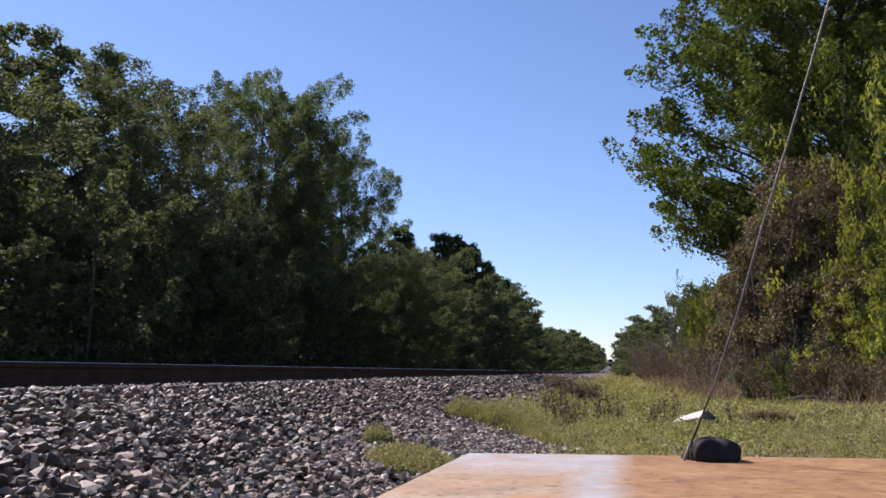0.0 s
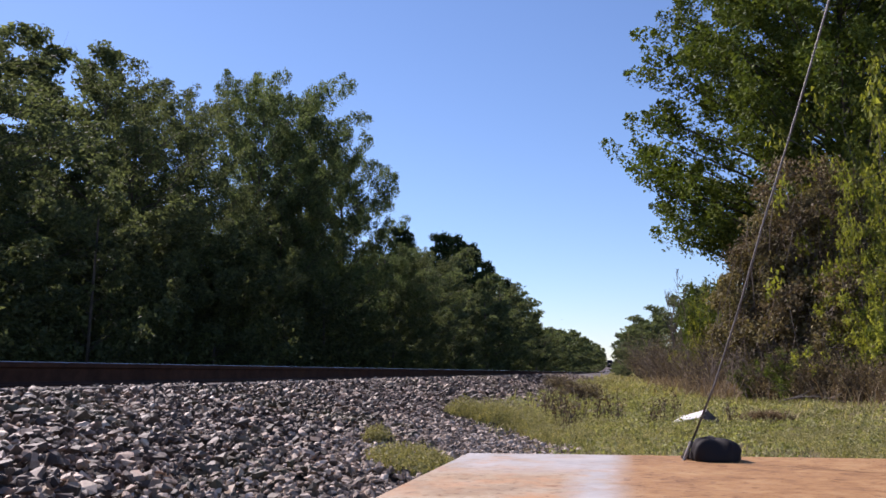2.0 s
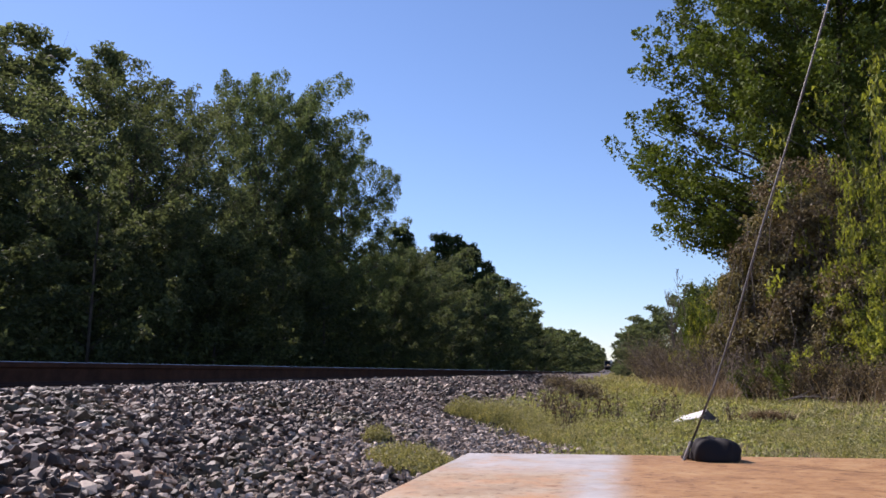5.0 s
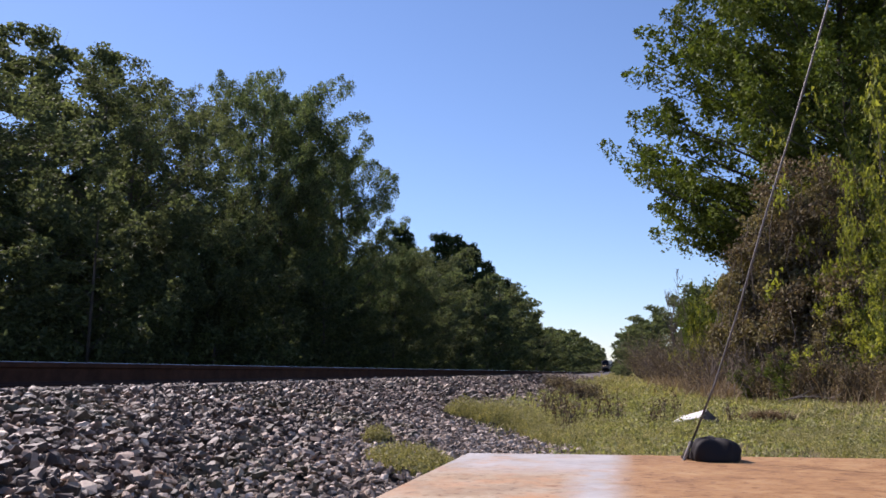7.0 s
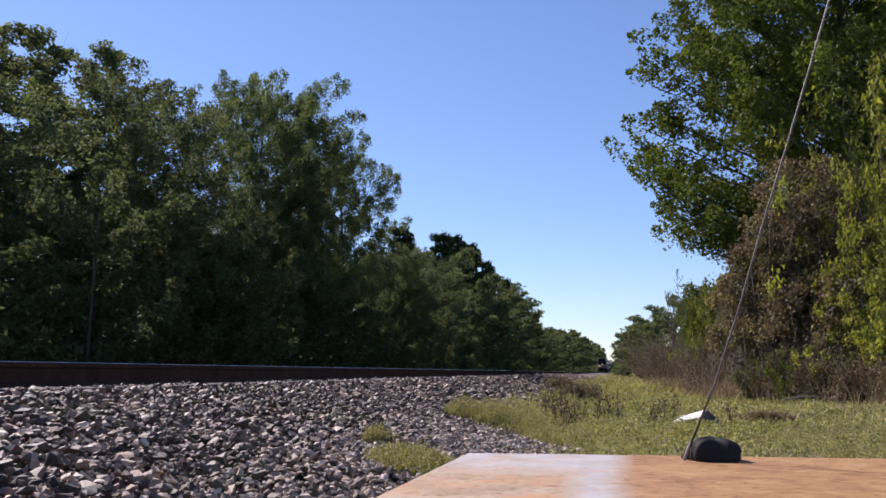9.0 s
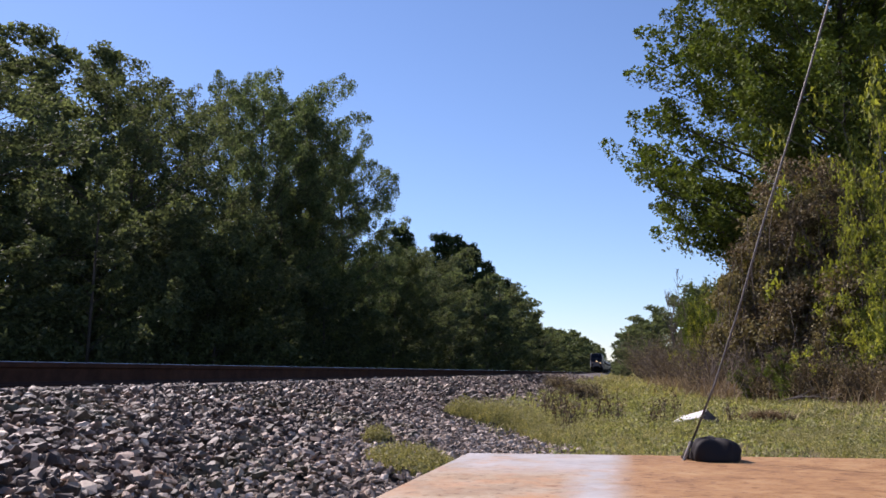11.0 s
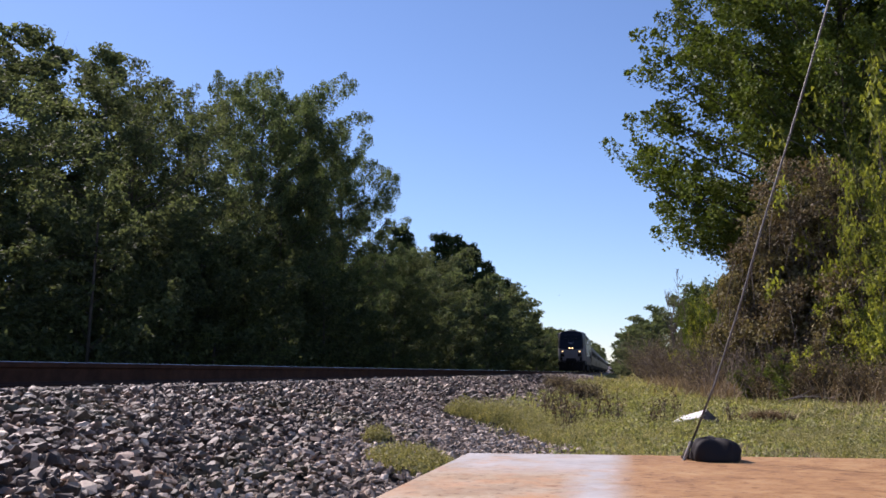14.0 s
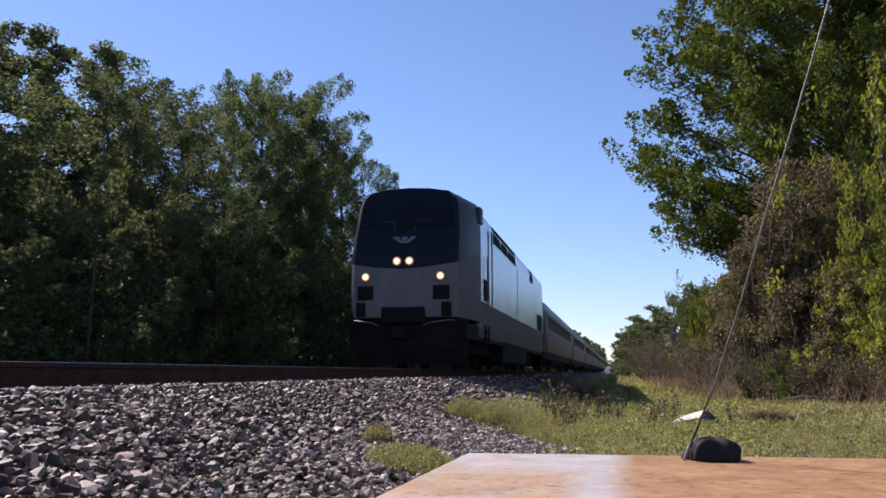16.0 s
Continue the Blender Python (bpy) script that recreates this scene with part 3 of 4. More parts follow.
for i in range(9):
    plant(FAR2, -20 + i * 6.0 + _r.uniform(-1, 1), 940 + _r.uniform(-20, 20), 9.0, 11, 5.5, 4.2, turn=_r.uniform(0, 360), first=(i == 0))
for lx, y0, y1, step in ((-24.5, 0, 64, 7.0), (-27.0, 2, 60, 5.0), (-34.0, 14, 66, 6.0)):
    y = y0
    while y < y1:
        h = _r.uniform(3.4, 5.6) if lx < -26 else _r.uniform(8.5, 10.5)
        plant(FAR if lx > -26 else FAR2, lx + _r.uniform(-1, 1), y, h, 11, 4.6, 4.2, turn=_r.uniform(0, 360))
        y += step

for i in range(15):
    plant(BUS, -13.4 + _r.uniform(-0.6, 0.6), 15.2 + i * 3.7, _r.uniform(3.4, 5.6), 6, 2.7, 3.0, turn=_r.uniform(0, 360), first=(i == 0))

for x, y, h in ((-14.0, 21.6, 5.2), (-14.4, 24.6, 5.6), (-14.2, 27.6, 5.4)):
    plant(BUS, x, y, h, 6, 2.6, 3.0, turn=_r.uniform(0, 360))

# this side of the track
plant(MAP, 7.5, 29.5, 15.5, 15.5, 7.15, 7.0, turn=190, first=True)
plant(FAR, 10.5, 36.0, 15.0, 11, 5.0, 4.2, turn=250)
for x, y, h in ((6.6, 62, 7.0), (7.2, 80, 8.0), (7.0, 105, 9.5), (4.6, 130, 8.6), (7.5, 150, 10.5), (5.2, 178, 11.4), (4.9, 205, 12.4), (5.2, 250, 13.4), (6.0, 320, 15.0), (6, 420, 17.0), (6, 520, 17.0), (6, 640, 17.0), (6, 780, 17.0), (9.5, 48, 8.0), (12, 38, 9.0), (13, 60, 10), (13, 85, 10), (13, 120, 11)):
    plant(FAR if y < 180 else FAR2, x, y, h, 11, h * 0.42, 4.2, turn=_r.uniform(0, 360))

TWI = tagged(shrub("thicket", 31, 2.6, 1.7, 58, "leaf_brown", 7, 0.06), "thicket of bare brown twigs and withered vines", "shrub", "brush beside the track")
YEL = tagged(shrub("sapling", 33, 5.0, 1.3, 26, "leaf_yellow", 44, 0.13), "yellow-green leafy sapling at the edge of the brush", "shrub", "brush beside the track")
GRN = tagged(shrub("leafy_shrub", 34, 3.4, 1.5, 40, "leaf_bright", 46, 0.13), "bright green leafy shrub among bare twigs", "shrub", "brush beside the track")
for tpl, bh, br, rows in (
        (TWI, 2.6, 1.7, ((4.8, 22.5, 2.2, 1.7), (4.4, 26.0, 2.2, 1.6), (4.3, 29.5, 2.2, 1.7), (4.1, 34.0, 2.3, 1.8), (4.0, 39.0, 2.2, 1.8), (3.9, 44.0, 2.2, 1.9), (4.0, 52.0, 2.9, 2.4), (4.0, 60.0, 3.2, 2.6), (4.1, 70.0, 4.0, 3.0), (4.3, 82.0, 4.2, 3.2), (4.5, 97.0, 4.5, 3.4), (4.6, 115.0, 5.0, 3.6),
                         (5.5, 20.6, 2.4, 1.7), (4.9, 19.0, 1.5, 1.3), (4.4, 19.4, 1.5, 1.2), (5.0, 18.4, 1.2, 1.0), (3.7, 20.4, 1.4, 1.1))),
        (YEL, 5.0, 1.3, ((5.55, 19.2, 5.0, 0.55), (5.9, 20.4, 6.4, 0.8), (6.9, 22.4, 9.0, 1.2), (5.3, 18.2, 3.1, 0.6), (5.75, 18.8, 3.6, 0.7))),
        (GRN, 3.4, 1.5, ((4.75, 48.0, 5.8, 0.95), (5.7, 54.0, 6.0, 1.1), (5.6, 17.8, 1.8, 0.6), (4.4, 25.2, 1.4, 0.7), (3.75, 19.5, 1.25, 0.42), (3.2, 20.8, 1.0, 0.36), (4.6, 18.5, 1.0, 0.38)))):
    for i, (x, y, h, r) in enumerate(rows):
        plant(tpl, x, y, h, bh, r, br, turn=i * 63.0, first=(i == 0))


def vine_mass(seed, x, y, domes, per):
    """Vines heaped over a dead tree: a trunk, hanging strands and leafy domes; domes are (x, y, z, radius) about the foot."""
    rng = np.random.default_rng(seed)
    root = tagged(empty("vine_heap", pose(x, y, float(ground_z(x, y)) - 0.05)), "heaped brown and olive vines smothering a dead tree", "vines", "brush beside the track")
    top = max(d[2] for d in domes)
    paths = [[(np.array([0, 0, f * top]), 0.14 * (1.15 - f)) for f in np.linspace(0, 1, 5)]]
    for dx, dy, dz, r in domes:
        paths.append([(np.array([0, 0, dz * 0.5]), 0.06), (np.array([dx * 0.6, dy * 0.6, dz * 0.85]), 0.045), (np.array([dx, dy, dz]), 0.02)])
    V, F = tubes(paths, 6)
    child("trunk", quick("trunk", V, F, M["bark"], True), root)
    strands = []
    for dx, dy, dz, r in domes:
        for _ in range(26):
            a = rng.uniform(0, 6.283)
            p = np.array([dx + r * 0.9 * np.cos(a), dy + r * 0.9 * np.sin(a), dz + rng.uniform(-0.4, 0.5) * r])
            q = p + np.array([0.25 * np.cos(a), 0.25 * np.sin(a), 0]) + rng.normal(0, 0.2, 3) - np.array([0, 0, rng.uniform(0.4, 1.0) * p[2]])
            q[2] = max(q[2], 0.02)
            m = (p + q) / 2 + rng.normal(0, 0.18, 3)
            strands.append([(p, 0.006), (m, 0.007), (q, 0.004)])
            e = m + rng.normal(0, 0.35, 3)
            strands.append([(m, 0.005), (e, 0.002)])
    V, F = tubes(strands, 3)
    tagged(child("strand_tangle", quick("strand_tangle", V, F, M["twig"]), root), kind="stuff")
    for k, (dx, dy, dz, r) in enumerate(domes):
        knots = 46
        d = rng.normal(size=(knots, 3))
        d[:, 2] = d[:, 2] * 0.8 + 0.35
        d /= np.linalg.norm(d, axis=1)[:, None]
        c = np.array([dx, dy, dz]) + d * r * rng.uniform(0.72, 1.04, (knots, 1)) * np.array([1, 1, 0.85])
        c = np.repeat(c, per, axis=0)
        P = c + rng.normal(0, 0.13 * r ** 0.5, c.shape) * np.array([1, 1, 0.75])
        P[:, 2] = np.maximum(P[:, 2], 0.06)
        V, F = leaves(P, 0.085, rng, long=1.5, droop=0.4)
        tagged(child("foliage", quick("foliage", V, F, M["leaf_vine" if k % 3 else "leaf_brown"]), root), kind="stuff")
    PLACED.append((root, x, y))


vine_mass(81, 4.6, 21.8, ((0.0, 0.0, 4.9, 1.05), (0.75, 0.4, 4.5, 1.1), (-0.55, -0.2, 4.0, 0.9), (0.3, -0.6, 3.6, 1.2), (1.3, -0.2, 3.4, 1.1), (-0.9, -0.3, 3.0, 0.9)), 80)
vine_mass(82, 3.6, 21.6, ((0.0, 0.0, 3.3, 0.8), (-0.45, 0.2, 2.5, 0.75), (0.4, -0.4, 2.4, 0.9), (0.1, -0.6, 1.5, 0.9), (-0.7, 0.0, 1.4, 0.7)), 70)
vine_mass(83, 5.6, 20.8, ((0.0, 0.0, 3.0, 1.1), (-0.7, -0.3, 2.1, 1.0), (0.7, -0.2, 2.3, 1.0), (-0.2, -0.8, 1.3, 0.9)), 70)
vine_mass(86, 4.15, 20.2, ((0.0, 0.0, 1.9, 0.8), (0.8, 0.1, 1.6, 0.8), (-0.7, 0.1, 1.3, 0.7), (0.3, -0.5, 0.9, 0.7)), 60)
vine_mass(87, 5.2, 19.4, ((0.0, 0.0, 2.2, 0.75), (-0.5, -0.2, 1.3, 0.7), (0.5, -0.2, 1.2, 0.7)), 60)
vine_mass(84, 7.4, 27.5, ((0.0, 0.0, 6.0, 1.3), (-0.8, -0.3, 4.6, 1.2), (0.8, -0.4, 4.5, 1.3), (-0.3, -0.6, 3.0, 1.4)), 60)
vine_mass(85, 5.2, 28.5, ((0.0, 0.0, 3.6, 1.1), (-0.6, -0.3, 2.5, 1.0), (0.6, -0.4, 2.2, 1.1)), 60)


def snag(seed, x, y, h):
    """A bare sapling: one thin trunk with thin forked branches."""
    rng = np.random.default_rng(seed)
    root = tagged(empty("bare_sapling", pose(x, y, float(ground_z(x, y)))), "leafless grey sapling rising above the brush", "tree", "bare saplings")
    top = np.array([rng.normal(0, 0.3), rng.normal(0, 0.3), h])
    V, F = tubes([[(top * f + np.array([0.12 * np.sin(4 * f), 0, 0]), 0.05 * (1.1 - f)) for f in np.linspace(0, 1, 7)]], 5)
    child("trunk", quick("trunk", V, F, M["twig"]), root)
    for i in range(14):
        f = rng.uniform(0.35, 0.97)
        p = top * f + np.array([0.12 * np.sin(4 * f), 0, 0])
        a = rng.uniform(0, 6.283)
        L = h * 0.3 * (1.15 - f)
        q = p + np.array([np.cos(a) * L * 0.6, np.sin(a) * L * 0.6, L])
        paths = [[(p, 0.022), ((p + q) / 2, 0.014), (q, 0.006)]]
        for _ in range(4):
            s = p + (q - p) * rng.uniform(0.3, 0.9)
            paths.append([(s, 0.01), (s + rng.normal(0, L * 0.22, 3) + np.array([0, 0, L * 0.3]), 0.004)])
        V, F = tubes(paths, 4)
        child("branch", quick("branch", V, F, M["twig"]), root)


snag(71, 4.2, 60.0, 7.6)
snag(72, 4.1, 66.0, 6.6)
snag(73, 4.6, 72.0, 7.2)
snag(74, 4.0, 53.0, 5.4)

for x, y, h in ((1.5, 150, 2.0), (0.6, 175, 2.2), (1.0, 200, 2.6), (0.2, 230, 2.4), (0.8, 265, 3.0), (0.0, 300, 3.0), (0.5, 345, 3.4), (-0.6, 395, 3.4), (0.2, 450, 4.0), (-0.8, 510, 4.0), (-0.4, 580, 4.5), (-0.8, 660, 5.0),
                (-9.8, 130, 1.6), (-10.0, 165, 2.0), (-9.6, 205, 2.0), (-9.8, 250, 2.4), (-10.2, 300, 2.8), (-9.8, 360, 3.0), (-9.6, 430, 3.4), (-9.4, 510, 3.6), (-9.4, 600, 4.0), (-9.4, 700, 4.5)):
    plant(FAR2, x, y, h, 11, h * 0.8, 4.2, turn=_r.uniform(0, 360))
plant(YEL, 4.75, 46.5, 5.4, 5.0, 0.7, 1.3, turn=180)
plant(TWI, -1.2, 20.5, 0.62, 2.6, 0.55, 1.7, turn=20)
BRM = tagged(shrub("bramble", 35, 0.7, 0.55, 26, "leaf_brown", 26, 0.05), "low dark bramble growing in the ballast shoulder", "shrub", "brush beside the track")
for i, (x, y, h) in enumerate(((-1.75, 26.0, 0.42), (-0.9, 20.6, 0.45), (3.9, 18.6, 0.9), (4.5, 17.6, 0.8), (5.0, 17.0, 0.75), (3.4, 20.0, 0.8))):
    plant(BRM, x, y, h, 0.7, 0.42, 0.55, turn=70 * i, first=(i == 0)).location.z = float(max(bed_z(x, y), ground_z(x, y))) - 0.03
plant(TWI, 2.9, 30.0, 0.9, 2.6, 0.9, 1.7, turn=70)


def fallen_branch(seed, x, y, L, heading):
    rng = np.random.default_rng(seed)
    root = tagged(empty("fallen_branch", pose(x, y, float(ground_z(x, y)) + 0.02, 0, 0, heading)), "pale dead branch lying in the dry grass", "branch", "fallen branches")
    pts = [np.array([-L / 2 + L * f, 0.06 * np.sin(5 * f + seed), 0.05 + 0.10 * np.sin(3 * f)]) for f in np.linspace(0, 1, 6)]
    V, F = tubes([[(p, 0.02 * (1.15 - i / 6)) for i, p in enumerate(pts)]], 6)
    child("limb", quick("limb", V, F, M["dead"], True), root)
    for i in range(5):
        p = pts[rng.integers(1, 6)]
        q = p + np.array([rng.uniform(0.05, 0.35) * L, rng.normal(0, 0.15) * L, rng.uniform(0.02, 0.2) * L])
        V, F = tubes([[(p, 0.014), ((p + q) / 2 + rng.normal(0, 0.02, 3), 0.01), (q, 0.004)]], 4)
        child("twig", quick("twig", V, F, M["dead"]), root)


fallen_branch(4, 3.6, 17.6, 1.1, -20)
fallen_branch(5, 4.4, 18.4, 1.4, 15)
fallen_branch(6, 2.7, 24.0, 0.9, 30)


def stump(x, y, r, h):
    bm = bmesh.new()
    rings = []
    for k, z in enumerate((-0.05, 0.05, h * 0.5, h * 0.95, h)):
        rings.append([((r * (1.25 - 0.12 * k) * (1 + 0.12 * math.sin(3 * t + k))) * math.cos(t), (r * (1.25 - 0.12 * k)) * math.sin(t), z + 0.04 * math.sin(2 * t) * (k > 2)) for t in [i * math.pi / 7 for i in range(14)]])
    rows = loft(bm, rings, None, True)
    bm.faces.new(rows[-1])
    ob = tagged(new("stump", bm_mesh("stump", bm, M["log"])), "dark rotten stump at the foot of the brush", "stump")
    ob.location = (x, y, float(ground_z(x, y)))


stump(3.05, 30.5, 0.28, 0.42)

# ---------------------------------------------------------------- grass and weeds


def blades(x, y, z, h, rng, width=0.006, bend=0.5):
    """Grass blades of two quads each."""
    m = len(x)
    P = np.stack([x, y, z], axis=1)
    a = rng.uniform(0, 6.283, m)
    d = np.stack([np.cos(a), np.sin(a), np.zeros(m)], axis=1)
    s = np.stack([-np.sin(a), np.cos(a), np.zeros(m)], axis=1) * width
    up = np.array([0, 0, 1.0])
    H = h[:, None]
    b = rng.uniform(0.1, bend, (m, 1)) * H
    V = np.stack([P - s, P + s, P + up * H * 0.6 + d * b * 0.35 + s * 0.8, P + up * H * 0.6 + d * b * 0.35 - s * 0.8, P + up * H * 0.95 + d * b + s * 0.12, P + up * H * 0.95 + d * b - s * 0.12], axis=1)
    k = np.arange(m)[:, None] * 6
    F = np.concatenate([k + np.array([0, 1, 2, 3]), k + np.array([3, 2, 4, 5])], axis=0)
    return V.reshape(-1, 3), F


def turf_edge(y):
    """Where the weeds meet the stones."""
    return np.interp(y, [4, 6, 7, 7.8, 8.6, 9.2, 13, 30, 74], [0.0, -0.2, -0.4, -0.9, -1.4, -1.7, -1.7, -1.75, -1.9]) + 0.12 * np.sin(y * 1.7 + 1.0) + 0.08 * np.sin(y * 4.3)


def build_grass():
    rng = np.random.default_rng(8)
    V, F, k = [], [], 0
    for y0, y1, m, hh, w in ((4.0, 12, 15000, 0.05, 0.004), (12, 26, 16000, 0.06, 0.007), (26, 60, 12000, 0.09, 0.016), (60, 160, 6000, 0.10, 0.05), (160, 420, 4000, 0.16, 0.16)):
        y = rng.uniform(y0, y1, m)
        x = rng.uniform(-2.4, 5.2, m)
        dens = 0.5 + 0.5 * np.sin(x * 2.1 + np.sin(y * 1.3) * 1.5) * np.sin(y * 1.1 + x)
        keep = (x > turf_edge(y)) & (rng.uniform(size=m) < 0.45 + 0.55 * dens) & (x < 4.4 + 0.1 * y)
        x, y = x[keep], y[keep]
        z = np.maximum(ground_z(x, y), bed_z(x, y) - 0.03)
        h = hh * np.exp(rng.normal(0, 0.4, len(x))) * (0.5 + 1.5 * np.clip(dens[keep], 0, 1))
        v, f = blades(x, y, z, h, rng, w, 1.2)
        V.append(v), F.append(f + k)
        k += len(v)
    tagged(new("grass", quick("grass", np.concatenate(V), np.concatenate(F), M["grass"])), "short pale green grass beside the ballast", "grass", kind="stuff")
    V2, F2 = blades(*[q for q in (lambda x, y: (x, y, ground_z(x, y)))(rng.uniform(-0.7, 7.0, 11000), rng.uniform(-9.0, 5.0, 11000))], 0.07 * np.exp(rng.normal(0, 0.4, 11000)), rng, 0.006, 1.2)
    clear = ~((V2[::6, 0] > -0.25) & (V2[::6, 0] < 0.85) & (V2[::6, 1] > -0.6) & (V2[::6, 1] < 0.95))
    pick = np.where(clear)[0]
    V2 = V2.reshape(-1, 6, 3)[pick].reshape(-1, 3)
    q = np.arange(len(pick))[:, None] * 6
    tagged(new("near_grass", quick("near_grass", V2, np.concatenate([q + np.array([0, 1, 2, 3]), q + np.array([3, 2, 4, 5])]), M["grass"])), "short grass round the rusty cabinet", "grass", kind="stuff")
    # low broad-leaved weeds
    V, F, k = [], [], 0
    for y0, y1, clumps, per, s in ((4.5, 12, 900, 85, 0.032), (12, 26, 1250, 50, 0.05), (26, 60, 750, 32, 0.095)):
        cy = rng.uniform(y0, y1, clumps)
        cx = rng.uniform(-2.0, 4.8, clumps)
        thin = np.sin(cx * 1.9 + 1.3 * np.sin(cy * 0.8)) * np.sin(cy * 0.9 - cx * 0.7)
        ok = (cx > turf_edge(cy) + 0.05) & (rng.uniform(size=clumps) < 0.75 + 0.5 * thin - np.clip((cx - 2.6) / 3, 0, 0.5))
        cx, cy = cx[ok], cy[ok]
        r = rng.uniform(0.08, 0.30, len(cx)) * (1.0 if y0 < 20 else 1.6)
        tall = rng.uniform(0.04, 0.12, len(cx)) + 0.16 * rng.uniform(0, 1, len(cx)) ** 3
        x, y = np.repeat(cx, per), np.repeat(cy, per)
        q = rng.normal(0, 0.55, (len(x), 2))
        x, y = x + q[:, 0] * np.repeat(r, per), y + q[:, 1] * np.repeat(r, per)
        dome = np.exp(-(q ** 2).sum(axis=1) * 1.2)
        z = np.maximum(ground_z(x, y), bed_z(x, y) - 0.03) + np.repeat(tall, per) * dome * rng.uniform(0.3, 1.0, len(x)) + 0.005
        v, f = leaves(np.stack([x, y, z], axis=1), s, rng, long=1.5, droop=-0.2, up=0.8)
        V.append(v), F.append(f + k)
        k += len(v)
    tagged(new("weeds", quick("weeds", np.concatenate(V), np.concatenate(F), M["weed"])), "low broad-leaved green weeds among the grass", "weeds", kind="stuff")
    # undergrowth at the edge of the woods
    m = 20000
    y = rng.uniform(2, 11.0, m) ** 2
    x = -13.2 + rng.normal(0, 0.8, m)
    z = ground_z(x, y) + rng.uniform(0, 1.0, m) ** 1.4 * (2.0 + 0.6 * np.sin(y * 0.9) + 0.4 * np.sin(y * 2.3))
    v, f = leaves(np.stack([x, y, z], axis=1), 0.16, rng, long=1.8, droop=0.0)
    tagged(new("undergrowth", quick("undergrowth", v, f, M["leaf"])), "dark leafy undergrowth at the edge of the woods", "undergrowth", kind="stuff")
    # dry grass at the foot of the brush
    m = 13000
    y = rng.uniform(12, 60, m) ** 1.0
    x = 3.3 + rng.normal(0, 0.7, m) + np.clip((24 - y) * 0.28, 0, 3.2)
    z = ground_z(x, y)
    v, f = blades(x, y, z, 0.32 * np.exp(rng.normal(0, 0.4, m)), rng, 0.008, 1.3)
    tagged(new("dry_grass", quick("dry_grass", v, f, M["grass_dry"])), "pale brown dry grass at the foot of the brush", "grass", kind="stuff")


build_grass()


def tuft(seed, x, y, r, h, count, label):
    rng = np.random.default_rng(seed)
    a, q = rng.uniform(0, 6.283, count), r * np.sqrt(rng.uniform(size=count))
    px, py = x + q * np.cos(a), y + q * np.sin(a) * 1.2
    v, f = blades(px - x, py - y, np.maximum(bed_z(px, py), ground_z(px, py)) - 0.02, 0.7 * h * np.exp(rng.normal(0, 0.25, count)) * (1.1 - 0.6 * q / r), rng, 0.0035, 1.5)
    lp = np.stack([px - x, py - y, np.maximum(bed_z(px, py), ground_z(px, py)) + h * rng.uniform(0.15, 1.0, count) * (1.1 - 0.7 * (q / r) ** 2)], axis=1)
    lp = np.concatenate([lp, lp * np.array([0.9, 0.9, 1.0]), lp * np.array([1.06, 1.06, 0.97])])
    v2, f2 = leaves(lp + rng.normal(0, 0.016, lp.shape), 0.02, rng, long=2.4, droop=-0.3)
    me = quick("grass_tuft", np.concatenate([v, v2]), np.concatenate([f[:, [0, 1, 2]], f[:, [0, 2, 3]], f2 + len(v)]), M["grass"])
    ob = tagged(new("grass_tuft", me), label, "grass", "tufts in the ballast", "stuff")
    ob.location = (x, y, 0)


tuft(1, -1.70, 6.0, 0.10, 0.11, 600, "small green tuft growing in the ballast")
tuft(2, -1.24, 5.25, 0.30, 0.12, 2400, "green grass tuft at the foot of the ballast")
for i, (x, y, r, h) in enumerate(((-1.65, 9.5, 0.25, 0.22), (-1.35, 9.4, 0.30, 0.27), (-1.0, 9.3, 0.35, 0.22), (-0.6, 8.9, 0.4, 0.18), (-1.25, 10.3, 0.4, 0.24), (-0.9, 10.4, 0.4, 0.2), (0.1, 8.3, 0.45, 0.12), (-0.3, 10.2, 0.6, 0.17), (0.6, 9.4, 0.5, 0.12), (1.7, 8.6, 0.5, 0.12), (2.6, 9.4, 0.6, 0.14), (2.0, 7.4, 0.4, 0.10), (3.0, 7.6, 0.4, 0.11))):
    tuft(3 + i, x, y, r, h, 1800, "leafy clump of pale green weeds")


def dry_mound(seed, x, y, r, h, count):
    rng = np.random.default_rng(seed)
    q = rng.normal(0, 0.5, (count, 2)) * r
    d = np.exp(-(q ** 2).sum(axis=1) / (r * r))
    v, f = blades(q[:, 0] * 1.5, q[:, 1], h * d * rng.uniform(0.3, 1, count), 0.10 * np.exp(rng.normal(0, 0.3, count)), rng, 0.006, 2.2)
    ob = tagged(new("dry_mound", quick("dry_mound", v, f, M["grass_dry"])), "low mound of matted brown grass", "grass", "dry mounds", "stuff")
    ob.location = (x, y, float(ground_z(x, y)) - 0.03)


dry_mound(5, 2.1, 13.3, 0.26, 0.11, 1600)
dry_mound(6, 3.2, 22.0, 0.5, 0.16, 1800)


